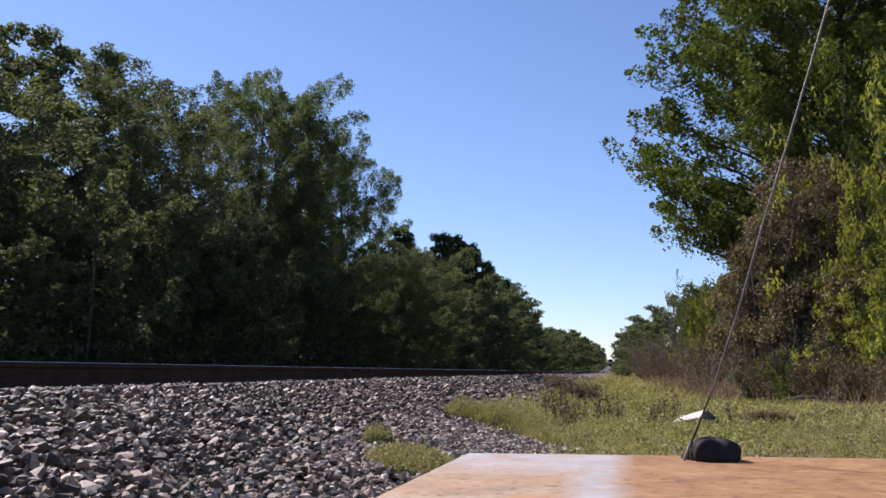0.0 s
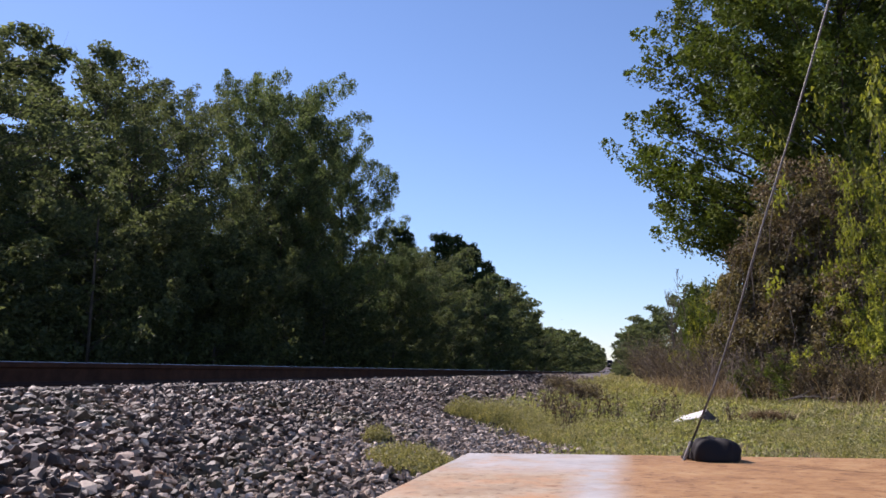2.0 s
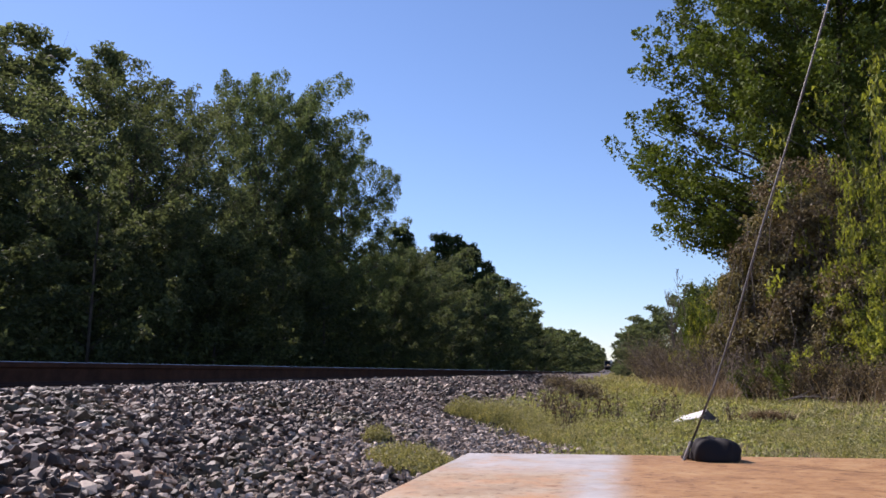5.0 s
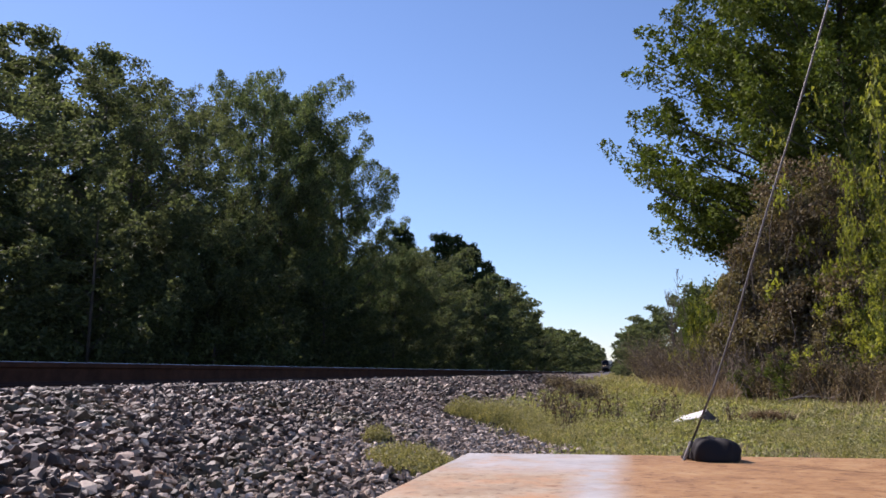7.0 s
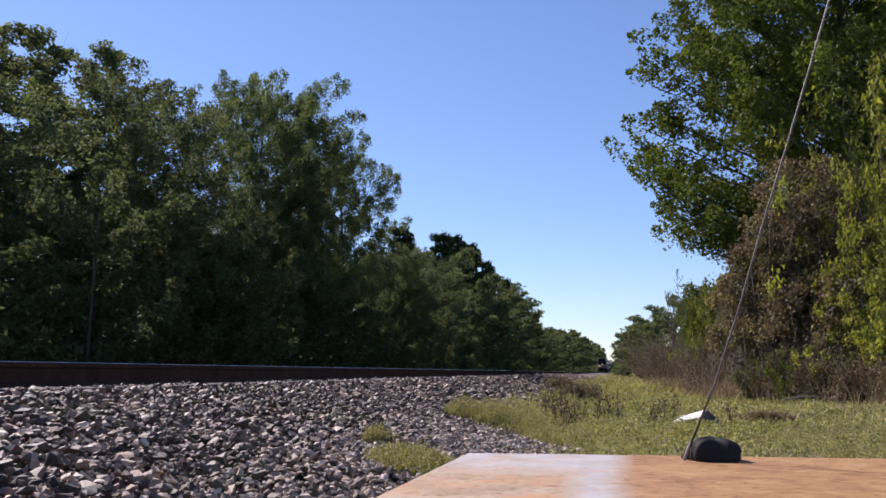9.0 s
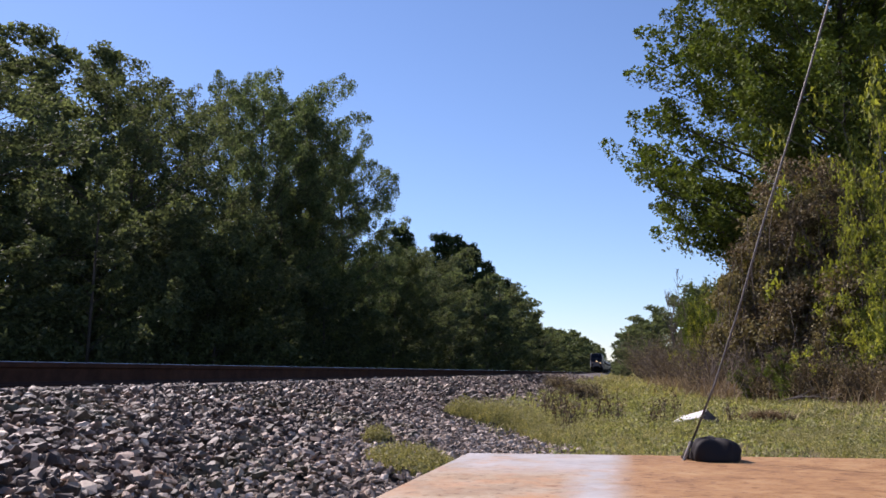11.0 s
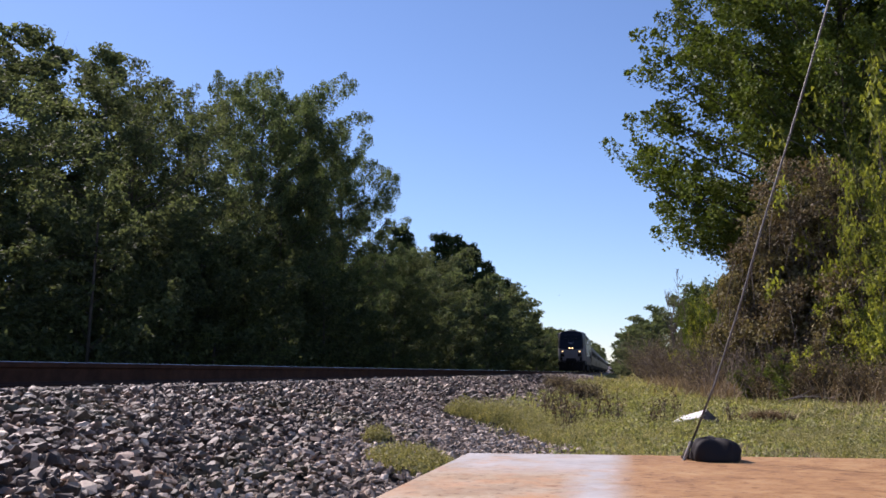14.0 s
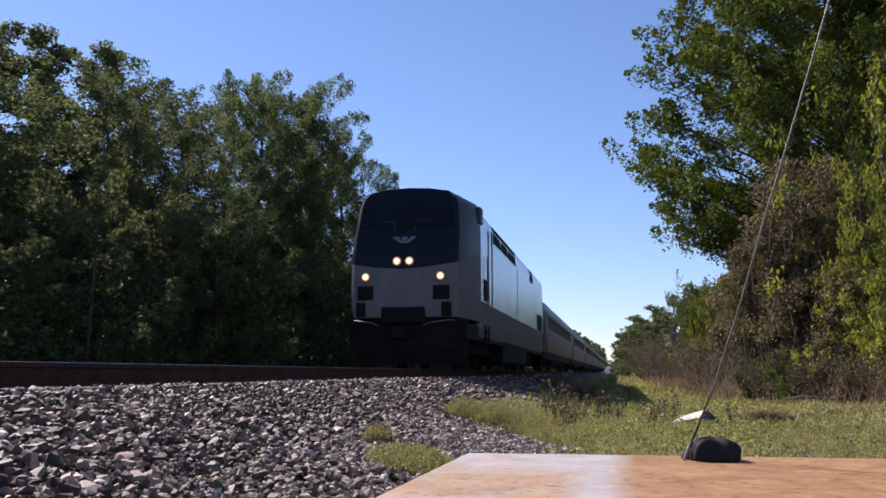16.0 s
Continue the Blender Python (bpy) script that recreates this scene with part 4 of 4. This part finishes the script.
def weed_stalk(seed, x, y, h):
    rng = np.random.default_rng(seed)
    paths, pts = [], []
    for i in range(8):
        p = np.array([rng.normal(0, 0.06), rng.normal(0, 0.06), 0])
        q = p + np.array([rng.normal(0, 0.08), rng.normal(0, 0.08), h * rng.uniform(0.6, 1)])
        mid = (p + q) / 2 + rng.normal(0, 0.015, 3)
        paths.append([(p, 0.005), (mid, 0.004), (q, 0.002)])
        for _ in range(9):
            pts.append(p + (q - p) * rng.uniform(0.35, 1.05) + rng.normal(0, 0.018, 3))
    root = tagged(empty("weed_stalk", pose(x, y, float(ground_z(x, y)))), "dry brown weed stalks with small seed heads", "weed", "stalks in the grass")
    V, F = tubes(paths, 3)
    tagged(child("stem", quick("stem", V, F, M["log"]), root), kind="stuff")
    V, F = leaves(np.array(pts), 0.045, rng, long=1.4)
    tagged(child("leaf", quick("leaf", V, F, M["leaf_brown"]), root), kind="stuff")


for i, (x, y, h) in enumerate(((-0.86, 11.0, 0.56), (-0.70, 11.3, 0.62), (-0.52, 11.2, 0.50), (-0.78, 11.9, 0.60), (-0.30, 11.6, 0.52), (-0.05, 11.8, 0.56), (-1.0, 12.4, 0.5), (0.42, 11.6, 0.40), (0.75, 13.5, 0.5), (1.5, 12.6, 0.32), (-0.55, 9.4, 0.42))):
    weed_stalk(50 + i, x, y, h)


# ---------------------------------------------------------------- rusty cabinet, antenna, litter


def cabinet():
    root = tagged(empty("steel_cabinet", pose(0, 0, 0)), "rusty steel cabinet with a flat worn lid", "cabinet")
    bm = bmesh.new()
    corners = ((-0.185, -0.5), (0.75, -0.5), (0.75, 0.936), (-0.156, 0.886))
    vs = [bm.verts.new((x, y, 0.572)) for x, y in corners]
    top = bmesh.ops.extrude_face_region(bm, geom=[bm.faces.new(vs)])
    bmesh.ops.translate(bm, vec=(0, 0, 0.026), verts=[v for v in top["geom"] if isinstance(v, bmesh.types.BMVert)])
    bmesh.ops.bevel(bm, geom=list(bm.edges), offset=0.003, segments=2, affect="EDGES", profile=0.5)
    part("lid", bm, M["rust"], root)
    bm = bmesh.new()
    box(bm, -0.12, 0.72, -0.47, 0.838, -0.1, 0.5725)
    part("body", bm, M["rust"], root)


cabinet()


def antenna():
    root = tagged(empty("whip_antenna", pose(0, 0, 0)), "thin whip antenna leaning from a black magnetic base", "antenna")
    rng = np.random.default_rng(3)
    # a dented rubber dome with a flat brim and a cable boss
    bm = bmesh.new()
    rings = []
    for z, k in ((0.0, 1.0), (0.0025, 1.03), (0.008, 1.0), (0.0125, 0.955), (0.0165, 0.86), (0.0195, 0.72), (0.0208, 0.45), (0.0210, 0.12)):
        ring = []
        for i in range(36):
            a = i * math.tau / 36
            c, sn = math.cos(a), math.sin(a)
            p = 0.55
            x = 0.0225 * k * math.copysign(abs(c) ** p, c)
            y = 0.0170 * k * math.copysign(abs(sn) ** p, sn)
            dent = 0.0016 * math.sin(3 * a + 140 * z) + 0.0011 * math.sin(7 * a - 220 * z)
            slope = max(0.0, x) * 0.16 * (z > 0.009)
            ring.append((0.0872 + x + dent * c, 0.855 + y + dent * sn, 0.598 + z - slope + 0.5 * dent * (z > 0.01)))
        rings.append(ring)
    rows = loft(bm, rings, None, True)
    bm.faces.new(rows[-1])
    bm.faces.new(list(reversed(rows[0])))
    part("base", bm, M["black"], root, "black lumpy magnetic base", True)
    bm = bmesh.new()
    box(bm, 0.0590, 0.0690, 0.858, 0.868, 0.5980, 0.6060, 0.0025, pose(0, 0, 0, 0, 18, 0), 3)
    box(bm, 0.0635, 0.0770, 0.852, 0.864, 0.6085, 0.6150, 0.0025, pose(0, 0, 0, 0, 8, 0), 3)
    part("cable_boss", bm, M["black"], root)
    pts = [(0.0565, 0.853, 0.5998), (0.0687, 0.853, 0.6194), (0.0899, 0.853, 0.6692), (0.1161, 0.853, 0.7432), (0.1406, 0.853, 0.8204), (0.1689, 0.853, 0.9033), (0.1840, 0.853, 0.9491), (0.2149, 0.853, 1.0444), (0.2449, 0.853, 1.1428)]
    V, F = tubes([[(np.array(p), 0.00105 - 0.00001 * i) for i, p in enumerate(pts)]], 8)
    child("rod", quick("rod", V, F, M["rod"], True), root)
    V, F = tubes([[(np.array((0.0578, 0.852, 0.5957)), 0.0019), (np.array((0.0658, 0.852, 0.6147)), 0.0015)]], 8)
    child("ferrule", quick("ferrule", V, F, M["ferrule"], True), root)


antenna()


def sheet_scrap():
    root = tagged(empty("roof_scrap", pose(1.03, 11.9, -0.03, 0, 0, -12)), "bent pale sheet metal scrap lying in the weeds", "scrap")
    bm = bmesh.new()
    a = [bm.verts.new(p) for p in ((-0.40, -0.18, 0.06), (0.06, -0.16, 0.16), (0.10, 0.22, 0.26), (-0.28, 0.26, 0.15))]
    bm.faces.new(a)
    r = bmesh.ops.extrude_face_region(bm, geom=list(bm.faces))
    bmesh.ops.translate(bm, vec=(0, 0, -0.012), verts=[v for v in r["geom"] if isinstance(v, bmesh.types.BMVert)])
    part("sheet", bm, M["sheet"], root)
    bm = bmesh.new()
    a = [bm.verts.new(p) for p in ((0.065, -0.165, 0.158), (0.33, -0.10, 0.0), (0.38, 0.24, 0.0), (0.105, 0.22, 0.258))]
    bm.faces.new(a)
    r = bmesh.ops.extrude_face_region(bm, geom=list(bm.faces))
    bmesh.ops.translate(bm, vec=(-0.01, 0, -0.012), verts=[v for v in r["geom"] if isinstance(v, bmesh.types.BMVert)])
    part("flap", bm, M["log"], root, "dark underside flap")
    root.scale = (0.85, 0.85, 0.85)


sheet_scrap()


# ---------------------------------------------------------------- the train


def truck(root, y, wheels, spacing):
    bm = bmesh.new()
    for s in (-1, 1):
        box(bm, s * 1.02 - 0.09, s * 1.02 + 0.09, y - spacing * (wheels - 1) / 2 - 0.6, y + spacing * (wheels - 1) / 2 + 0.6, 0.42, 0.72, 0.04)
    box(bm, -1.1, 1.1, y - 0.3, y + 0.3, 0.45, 0.85)
    fr = part("truck_frame", bm, M["under"], root)
    for i in range(wheels):
        wy = y + (i - (wheels - 1) / 2) * spacing
        for s in (-1, 1):
            bm = bmesh.new()
            disc(bm, 0.5, 0.13, Matrix.Translation((s * 0.76, wy, 0.5)) @ pose(0, 0, 0, 0, 90, 0), 28)
            disc(bm, 0.16, 0.2, Matrix.Translation((s * 0.80, wy, 0.5)) @ pose(0, 0, 0, 0, 90, 0), 14)
            part("wheel", bm, M["under"], fr, smooth=False)


def locomotive():
    root = tagged(empty("locomotive"), "silver diesel locomotive with navy nose and lit headlights", "locomotive")
    # nose: rows of (height, set-back of the face, half width of the face, half width behind the bevel, crown)
    rows = [(1.24, 0.06, 1.30, 1.50, 0.0), (1.45, 0.01, 1.33, 1.52, 0.0), (2.0, 0.0, 1.34, 1.52, 0.0), (2.40, 0.02, 1.34, 1.52, 0.0), (2.75, 0.07, 1.34, 1.52, 0.0), (3.32, 0.22, 1.33, 1.52, 0.0),
            (3.45, 0.25, 1.32, 1.52, 0.0), (4.04, 0.42, 1.27, 1.51, 0.04), (4.24, 0.48, 1.20, 1.48, 0.11), (4.38, 0.56, 1.08, 1.42, 0.14), (4.44, 0.85, 0.86, 1.20, 0.14)]
    bm = bmesh.new()
    rings = []
    for i, (z, c, wf, w, crown) in enumerate(rows):
        half = [(0.0, c - 0.06), (wf * 0.48, c - 0.04), (wf * 0.93, c + 0.01), (wf, c + 0.10), (wf + (w - wf) * 0.40, c + 0.62), (w - 0.004, 2.25), (w, 2.40)]
        if i == 3:
            lift = [0.0, 0.05, 0.14, 0.17, 0.30, 0.62, 0.66]
        elif i == 4:
            lift = [0.0, 0.04, 0.10, 0.12, 0.20, 0.42, 0.46]
        else:
            lift = [crown, crown * 0.85, crown * 0.35, crown * 0.1, 0, 0, 0]
        right = [(x, y, z + k) for (x, y), k in zip(half, lift)]
        rings.append([(-x, y, q) for x, y, q in reversed(right[1:])] + right)
    # slots: darker dull silver on the lower nose, navy above, roof colour on top
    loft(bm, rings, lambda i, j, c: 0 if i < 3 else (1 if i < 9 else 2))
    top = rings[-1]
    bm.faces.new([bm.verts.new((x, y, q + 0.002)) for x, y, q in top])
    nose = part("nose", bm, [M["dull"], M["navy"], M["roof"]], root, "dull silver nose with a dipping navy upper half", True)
    nose.data.set_sharp_from_angle(angle=radians(17))
    # hood
    prof = [(1.46, 0.86), (1.50, 1.30), (1.52, 1.80), (1.52, 2.85), (1.52, 3.4), (1.51, 4.02), (1.47, 4.20), (1.36, 4.34), (1.08, 4.45), (0.6, 4.52), (0.0, 4.55)]
    ring = [(-a, b) for a, b in prof] + [(a, b) for a, b in reversed(prof[:-1])]
    bm = bmesh.new()
    rings = [[(a, y, b) for a, b in ring] for y in (2.4, 6.0, 12.0, 17.0, 21.4)]
    rings.append([(a * 0.985, 21.75, b - (0.12 if b > 4 else 0)) for a, b in ring])
    # slots: brownish grey below 1.8, silver between, roof colour above 4.3
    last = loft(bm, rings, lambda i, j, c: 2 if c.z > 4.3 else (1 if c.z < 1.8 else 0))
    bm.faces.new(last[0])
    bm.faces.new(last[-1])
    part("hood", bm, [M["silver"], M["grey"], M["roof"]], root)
    bm = bmesh.new()
    box(bm, -1.46, 1.46, 0.45, 21.5, 0.75, 1.10)
    box(bm, -0.62, 0.62, 1.0, 21.2, 0.3, 0.8)
    box(bm, -1.47, 1.47, 7.0, 14.2, 0.2, 0.95, 0.08)
    part("underframe", bm, M["under"], root)
    # pilot and coupler
    bm = bmesh.new()
    loft(bm, [[(-1.44, 0.9, z), (-1.28, 0.25 + k, z), (0, 0.05 + k, z), (1.28, 0.25 + k, z), (1.44, 0.9, z)] for z, k in ((0.12, 0.1), (0.5, 0.0), (1.24, 0.05))])
    part("pilot", bm, M["under"], root)
    bm = bmesh.new()
    box(bm, -0.55, 0.55, -0.06, 0.2, 1.1, 1.5, 0.05)
    box(bm, -0.17, 0.17, -0.5, 0.3, 0.72, 1.0, 0.04)
    part("coupler", bm, M["under"], root)
    for s in (-1, 1):
        bm = bmesh.new()
        box(bm, s * 0.94 - 0.20, s * 0.94 + 0.20, -0.05, 0.06, 1.66, 2.00, 0.01)
        part("grille", bm, M["under"], root)
        bm = bmesh.new()
        box(bm, s * 1.06 - 0.12, s * 1.06 + 0.12, -0.03, 0.1, 1.26, 1.6, 0.02)
        part("step_box", bm, M["under"], root)
        V, F = tubes([[(np.array((s * 0.55, -0.25, 1.02)), 0.02), (np.array((s * 0.7, -0.25, 1.09)), 0.02), (np.array((s * 1.15, -0.2, 1.15)), 0.02), (np.array((s * 1.25, 0.1, 1.16)), 0.02)]], 6)
        child("hand_rail", quick("hand_rail", V, F, M["steel"], True), root)
        for x, z, nm in ((s * 0.155, 2.60, "headlight"), (s * 0.93, 2.22, "ditch_light")):
            yb = 0.02 if z > 2.5 else -0.01
            bm = bmesh.new()
            disc(bm, 0.115, 0.12, Matrix.Translation((x, yb, z)) @ pose(0, 0, 0, 90, 0, 0), 20)
            hl = part(nm, bm, M["lamp_rim"], root)
            bm = bmesh.new()
            disc(bm, 0.060, 0.03, Matrix.Translation((x, yb - 0.07, z)) @ pose(0, 0, 0, 90, 0, 0), 18)
            part("lens", bm, M["lamp"], hl, "glowing warm lens")
            bm = bmesh.new()
            disc(bm, 0.095, 0.02, Matrix.Translation((x, yb - 0.062, z)) @ pose(0, 0, 0, 90, 0, 0), 20)
            part("reflector", bm, M["reflector"], hl, "amber-lit reflector bowl")
        # side details
        bm = bmesh.new()
        box(bm, s * 1.50 - 0.02, s * 1.50 + 0.03, 3.72, 3.88, 1.82, 3.90)
        box(bm, s * 1.50 - 0.02, s * 1.50 + 0.03, 4.42, 4.60, 1.82, 3.98)
        part("door_stripe", bm, M["navy"], root)
        bm = bmesh.new()
        box(bm, s * 1.515 - 0.03, s * 1.515 + 0.02, 2.95, 3.75, 1.86, 2.45, 0.01)
        part("equipment_panel", bm, M["under"], root)
        bm = bmesh.new()
        box(bm, s * 1.52 - 0.03, s * 1.52 + 0.015, 18.5, 21.0, 1.84, 2.55, 0.01)
        part("rear_grille", bm, M["under"], root)
        for y0, y1 in ((4.75, 6.3), (6.45, 8.1), (8.25, 10.35), (15.4, 16.7)):
            bm = bmesh.new()
            vs = [bm.verts.new(p) for p in ((s * 1.535, y0 + 0.1, 3.72), (s * 1.535, y1, 3.72), (s * 1.495, y1, 4.18), (s * 1.495, y0, 4.18))]
            bm.faces.new(vs)
            r = bmesh.ops.extrude_face_region(bm, geom=list(bm.faces))
            bmesh.ops.translate(bm, vec=(-s * 0.06, 0, 0), verts=[v for v in r["geom"] if isinstance(v, bmesh.types.BMVert)])
            part("radiator_grille", bm, M["under"], root)
        bm = bmesh.new()
        box(bm, s * 1.50 - 0.08, s * 1.50 + 0.06, 2.20, 2.62, 3.86, 4.32, 0.05)
        part("mirror", bm, M["roof"], root)
    # seams, ladder irons and grab rails along the sides
    for s in (-1, 1):
        for y in (10.9, 17.3):
            bm = bmesh.new()
            box(bm, s * 1.52 - 0.02, s * 1.52 + 0.006, y - 0.015, y + 0.015, 1.82, 3.65)
            part("panel_seam", bm, M["grey"], root)
        V, F = tubes([[(np.array((s * 1.56, 3.2, 1.5)), 0.018), (np.array((s * 1.58, 3.2, 2.2)), 0.018), (np.array((s * 1.57, 3.2, 3.1)), 0.018)]], 6)
        child("grab_rail", quick("grab_rail", V, F, M["steel"], True), root)
        bm = bmesh.new()
        for z in (0.45, 0.75, 1.05):
            box(bm, s * 1.5 - 0.05, s * 1.5 + 0.04, 3.3, 3.9, z - 0.02, z + 0.02)
        box(bm, s * 1.5 - 0.03, s * 1.5 + 0.02, 3.28, 3.32, 0.43, 1.2)
        box(bm, s * 1.5 - 0.03, s * 1.5 + 0.02, 3.88, 3.92, 0.43, 1.2)
        part("step_ladder", bm, M["under"], root)
    # windshield, two panes
    for s in (-1, 1):
        bm = bmesh.new()
        a = [(s * 0.03, 0.187, 3.47), (s * 1.20, 0.262, 3.50), (s * 1.13, 0.412, 4.0), (s * 0.03, 0.357, 4.03)]
        bm.faces.new([bm.verts.new((x, y - 0.018, z)) for x, y, z in a])
        r = bmesh.ops.extrude_face_region(bm, geom=list(bm.faces))
        bmesh.ops.translate(bm, vec=(0, 0.05, 0), verts=[v for v in r["geom"] if isinstance(v, bmesh.types.BMVert)])
        part("windshield", bm, M["glass"], root)
        V, F = tubes([[(np.array((s * 0.25, 0.13, 3.38)), 0.012), (np.array((s * 0.30, 0.215, 3.62)), 0.009), (np.array((s * 0.7, 0.25, 3.66)), 0.006)]], 5)
        child("wiper", quick("wiper", V, F, M["steel"]), root)
    # emblem: slanted pale bars
    bm = bmesh.new()
    for i in range(3):
        x0, x1 = -0.10 + i * 0.07, -0.34 + i * 0.23
        vs = [bm.verts.new((x, y, z)) for x, y, z in ((x0, 0.08, 3.06), (x0 + 0.07, 0.08, 3.06), (x1 + 0.19, 0.125, 3.22), (x1 + 0.03, 0.125, 3.22))]
        bm.faces.new(vs)
        r = bmesh.ops.extrude_face_region(bm, geom=[f for f in bm.faces if vs[0] in f.verts])
        bmesh.ops.translate(bm, vec=(0, -0.02, -0.006), verts=[v for v in r["geom"] if isinstance(v, bmesh.types.BMVert)])
    part("emblem", bm, M["stripe"], root)
    for y in (4.3, 17.6):
        truck(root, y, 2, 2.8)
    bm = bmesh.new()
    for x, y in ((0.5, 2.4), (-0.6, 3.0), (0.2, 3.4)):
        box(bm, x - 0.05, x + 0.05, y - 0.2, y + 0.2, 4.5, 4.68, 0.02)
    part("horn", bm, M["under"], root)
    return root


def coach():
    root = tagged(empty("passenger_coach"), "stainless steel passenger coach with dark windows", "railway coach", "coaches of the train")
    L = 25.6
    prof = [(1.38, 1.0), (1.50, 1.35), (1.55, 2.0), (1.545, 2.6), (1.50, 3.1), (1.36, 3.5), (1.02, 3.80), (0.5, 3.94), (0.0, 3.98)]
    ring = [(-a, b) for a, b in prof] + [(a, b) for a, b in reversed(prof[:-1])]
    bm = bmesh.new()
    rows = loft(bm, [[(a, y, b) for a, b in ring] for y in (0.0, 8.0, 16.0, L)])
    bm.faces.new(rows[0])
    bm.faces.new(rows[-1])
    part("body", bm, M["steel"], root)
    for s in (-1, 1):
        for z in (1.2, 1.45, 1.7, 1.92, 2.08, 2.98):
            w = float(np.interp(z, [1.0, 1.35, 2.0, 2.6, 3.1], [1.38, 1.50, 1.55, 1.545, 1.50]))
            bm = bmesh.new()
            box(bm, s * w - 0.02, s * w + 0.02, 0.1, L - 0.1, z - 0.025, z + 0.025)
            part("flute", bm, M["steel"], root)
        for i in range(11):
            y = 2.9 + i * 1.98
            bm = bmesh.new()
            box(bm, s * 1.545 - 0.03, s * 1.545 + 0.015, y - 0.72, y + 0.72, 2.2, 2.85, 0.01)
            part("window", bm, M["pane"], root)
        bm = bmesh.new()
        box(bm, s * 1.54 - 0.03, s * 1.54 + 0.012, 0.8, 1.6, 1.05, 3.0, 0.01)
        part("door", bm, M["grey"], root)
    bm = bmesh.new()
    box(bm, -0.75, 0.75, -0.45, 0.05, 1.0, 3.5)
    part("diaphragm", bm, M["under"], root)
    bm = bmesh.new()
    box(bm, -1.36, 1.36, 0.5, L - 0.5, 0.62, 1.02)
    box(bm, -0.62, 0.62, 0.6, L - 0.6, 0.3, 0.8)
    box(bm, -1.2, 1.2, 8, 17, 0.4, 0.8)
    part("underframe", bm, M["under"], root)
    for y in (4.0, L - 4.0):
        truck(root, y, 2, 2.6)
    return root


TRAIN = [(locomotive(), 0.0)]
_c = coach()
TRAIN.append((_c, 22.6))
for i in range(1, 8):
    TRAIN.append((copy_thing(_c, Matrix()), 22.6 + i * 26.0))


def bird():
    root = tagged(empty("bird"), "small dark bird gliding far above the track", "bird")
    bm = bmesh.new()
    bmesh.ops.create_uvsphere(bm, u_segments=10, v_segments=6, radius=0.06)
    bmesh.ops.scale(bm, vec=(2.2, 0.8, 0.8), verts=bm.verts)
    part("body", bm, M["bird"], root, smooth=True)
    for s in (-1, 1):
        bm = bmesh.new()
        loft(bm, [[(0.05, s * 0.03, 0.01), (-0.06, s * 0.03, 0.0)], [(0.04, s * 0.15, 0.06), (-0.05, s * 0.15, 0.05)], [(-0.02, s * 0.28, 0.05), (-0.05, s * 0.28, 0.045)]])
        r = bmesh.ops.extrude_face_region(bm, geom=list(bm.faces))
        bmesh.ops.translate(bm, vec=(0, 0, 0.008), verts=[v for v in r["geom"] if isinstance(v, bmesh.types.BMVert)])
        part("wing", bm, M["bird"], root)
    return root


BIRD = bird()

# ---------------------------------------------------------------- movement
FRONT, SPEED = 19.8, 37.6


def motions():
    # the train comes on at a steady pace
    for ob, back in TRAIN:
        rows = []
        for i in range(33):
            t = i * 0.5
            y = FRONT + SPEED * (16.0 - t) + back
            z0, z1 = float(rise(y)), float(rise(y + 20))
            rows.append((t, pose(TRACK, y, RAIL_TOP + z0, math.degrees(math.atan2(z1 - z0, 20)), 0, 0)))
        walk(ob, rows)
    # wind in the nearer crowns
    for k, (ob, x, y) in enumerate(PLACED):
        if y > 62 or x < -24:
            continue
        for j, b in enumerate(c for c in ob.children if c.name.startswith(("bough", "foliage"))):
            r = random.Random(k * 10 + j)
            amp = (1.5 if ob.name.startswith("willow") else 0.9) if b.name.startswith("bough") else 0.6
            ph, w1, w2 = r.uniform(0, 6.28), r.uniform(1.5, 2.2), r.uniform(3.2, 4.4)
            rows = []
            for i in range(41):
                t = i * 0.4
                s = 0.6 * math.sin(w1 * t + ph) + 0.4 * math.sin(w2 * t + 2 * ph)
                u = 0.6 * math.sin(w1 * 0.8 * t + 1.7 * ph) + 0.4 * math.sin(w2 * 1.1 * t + ph)
                rows.append((t, pose(0, 0, 0, amp * 0.5 * u, amp * s, 0.8 * amp * u)))
            walk(b, rows)
    walk(BIRD, [(0.0, pose(-38.58, 560, 34.32, 0, 0, 250)), (2.0, pose(-30.54, 480, 30.12, 0, 0, 255)), (4.2, pose(-20.03, 360, 24.86, 0, 0, 270)), (6.3, pose(-17.00, 230, 17.56, 0, 0, 180)), (6.7, pose(-20.49, 230, 18.07, 0, 0, 180)), (8.0, pose(-31.89, 230, 19.79, 0, 0, 150)), (10.5, pose(-35.02, 230, 18.29, 0, 0, 75)), (12.6, pose(-21.69, 230, 19.47, 0, 0, 0)), (13.0, pose(-19.38, 230, 20.35, 0, 0, 0)), (13.5, pose(-16.94, 230, 21.00, 0, 0, 0)), (14.0, pose(-14.96, 230, 21.34, 0, 0, 0)), (14.5, pose(-12.68, 230, 21.76, 0, 0, 0)), (15.0, pose(-10.56, 230, 22.18, 0, 0, 0)), (15.5, pose(-8.45, 230, 22.60, 0, 0, 0)), (16.0, pose(-6.92, 230, 23.78, 0, 0, 0))])


motions()
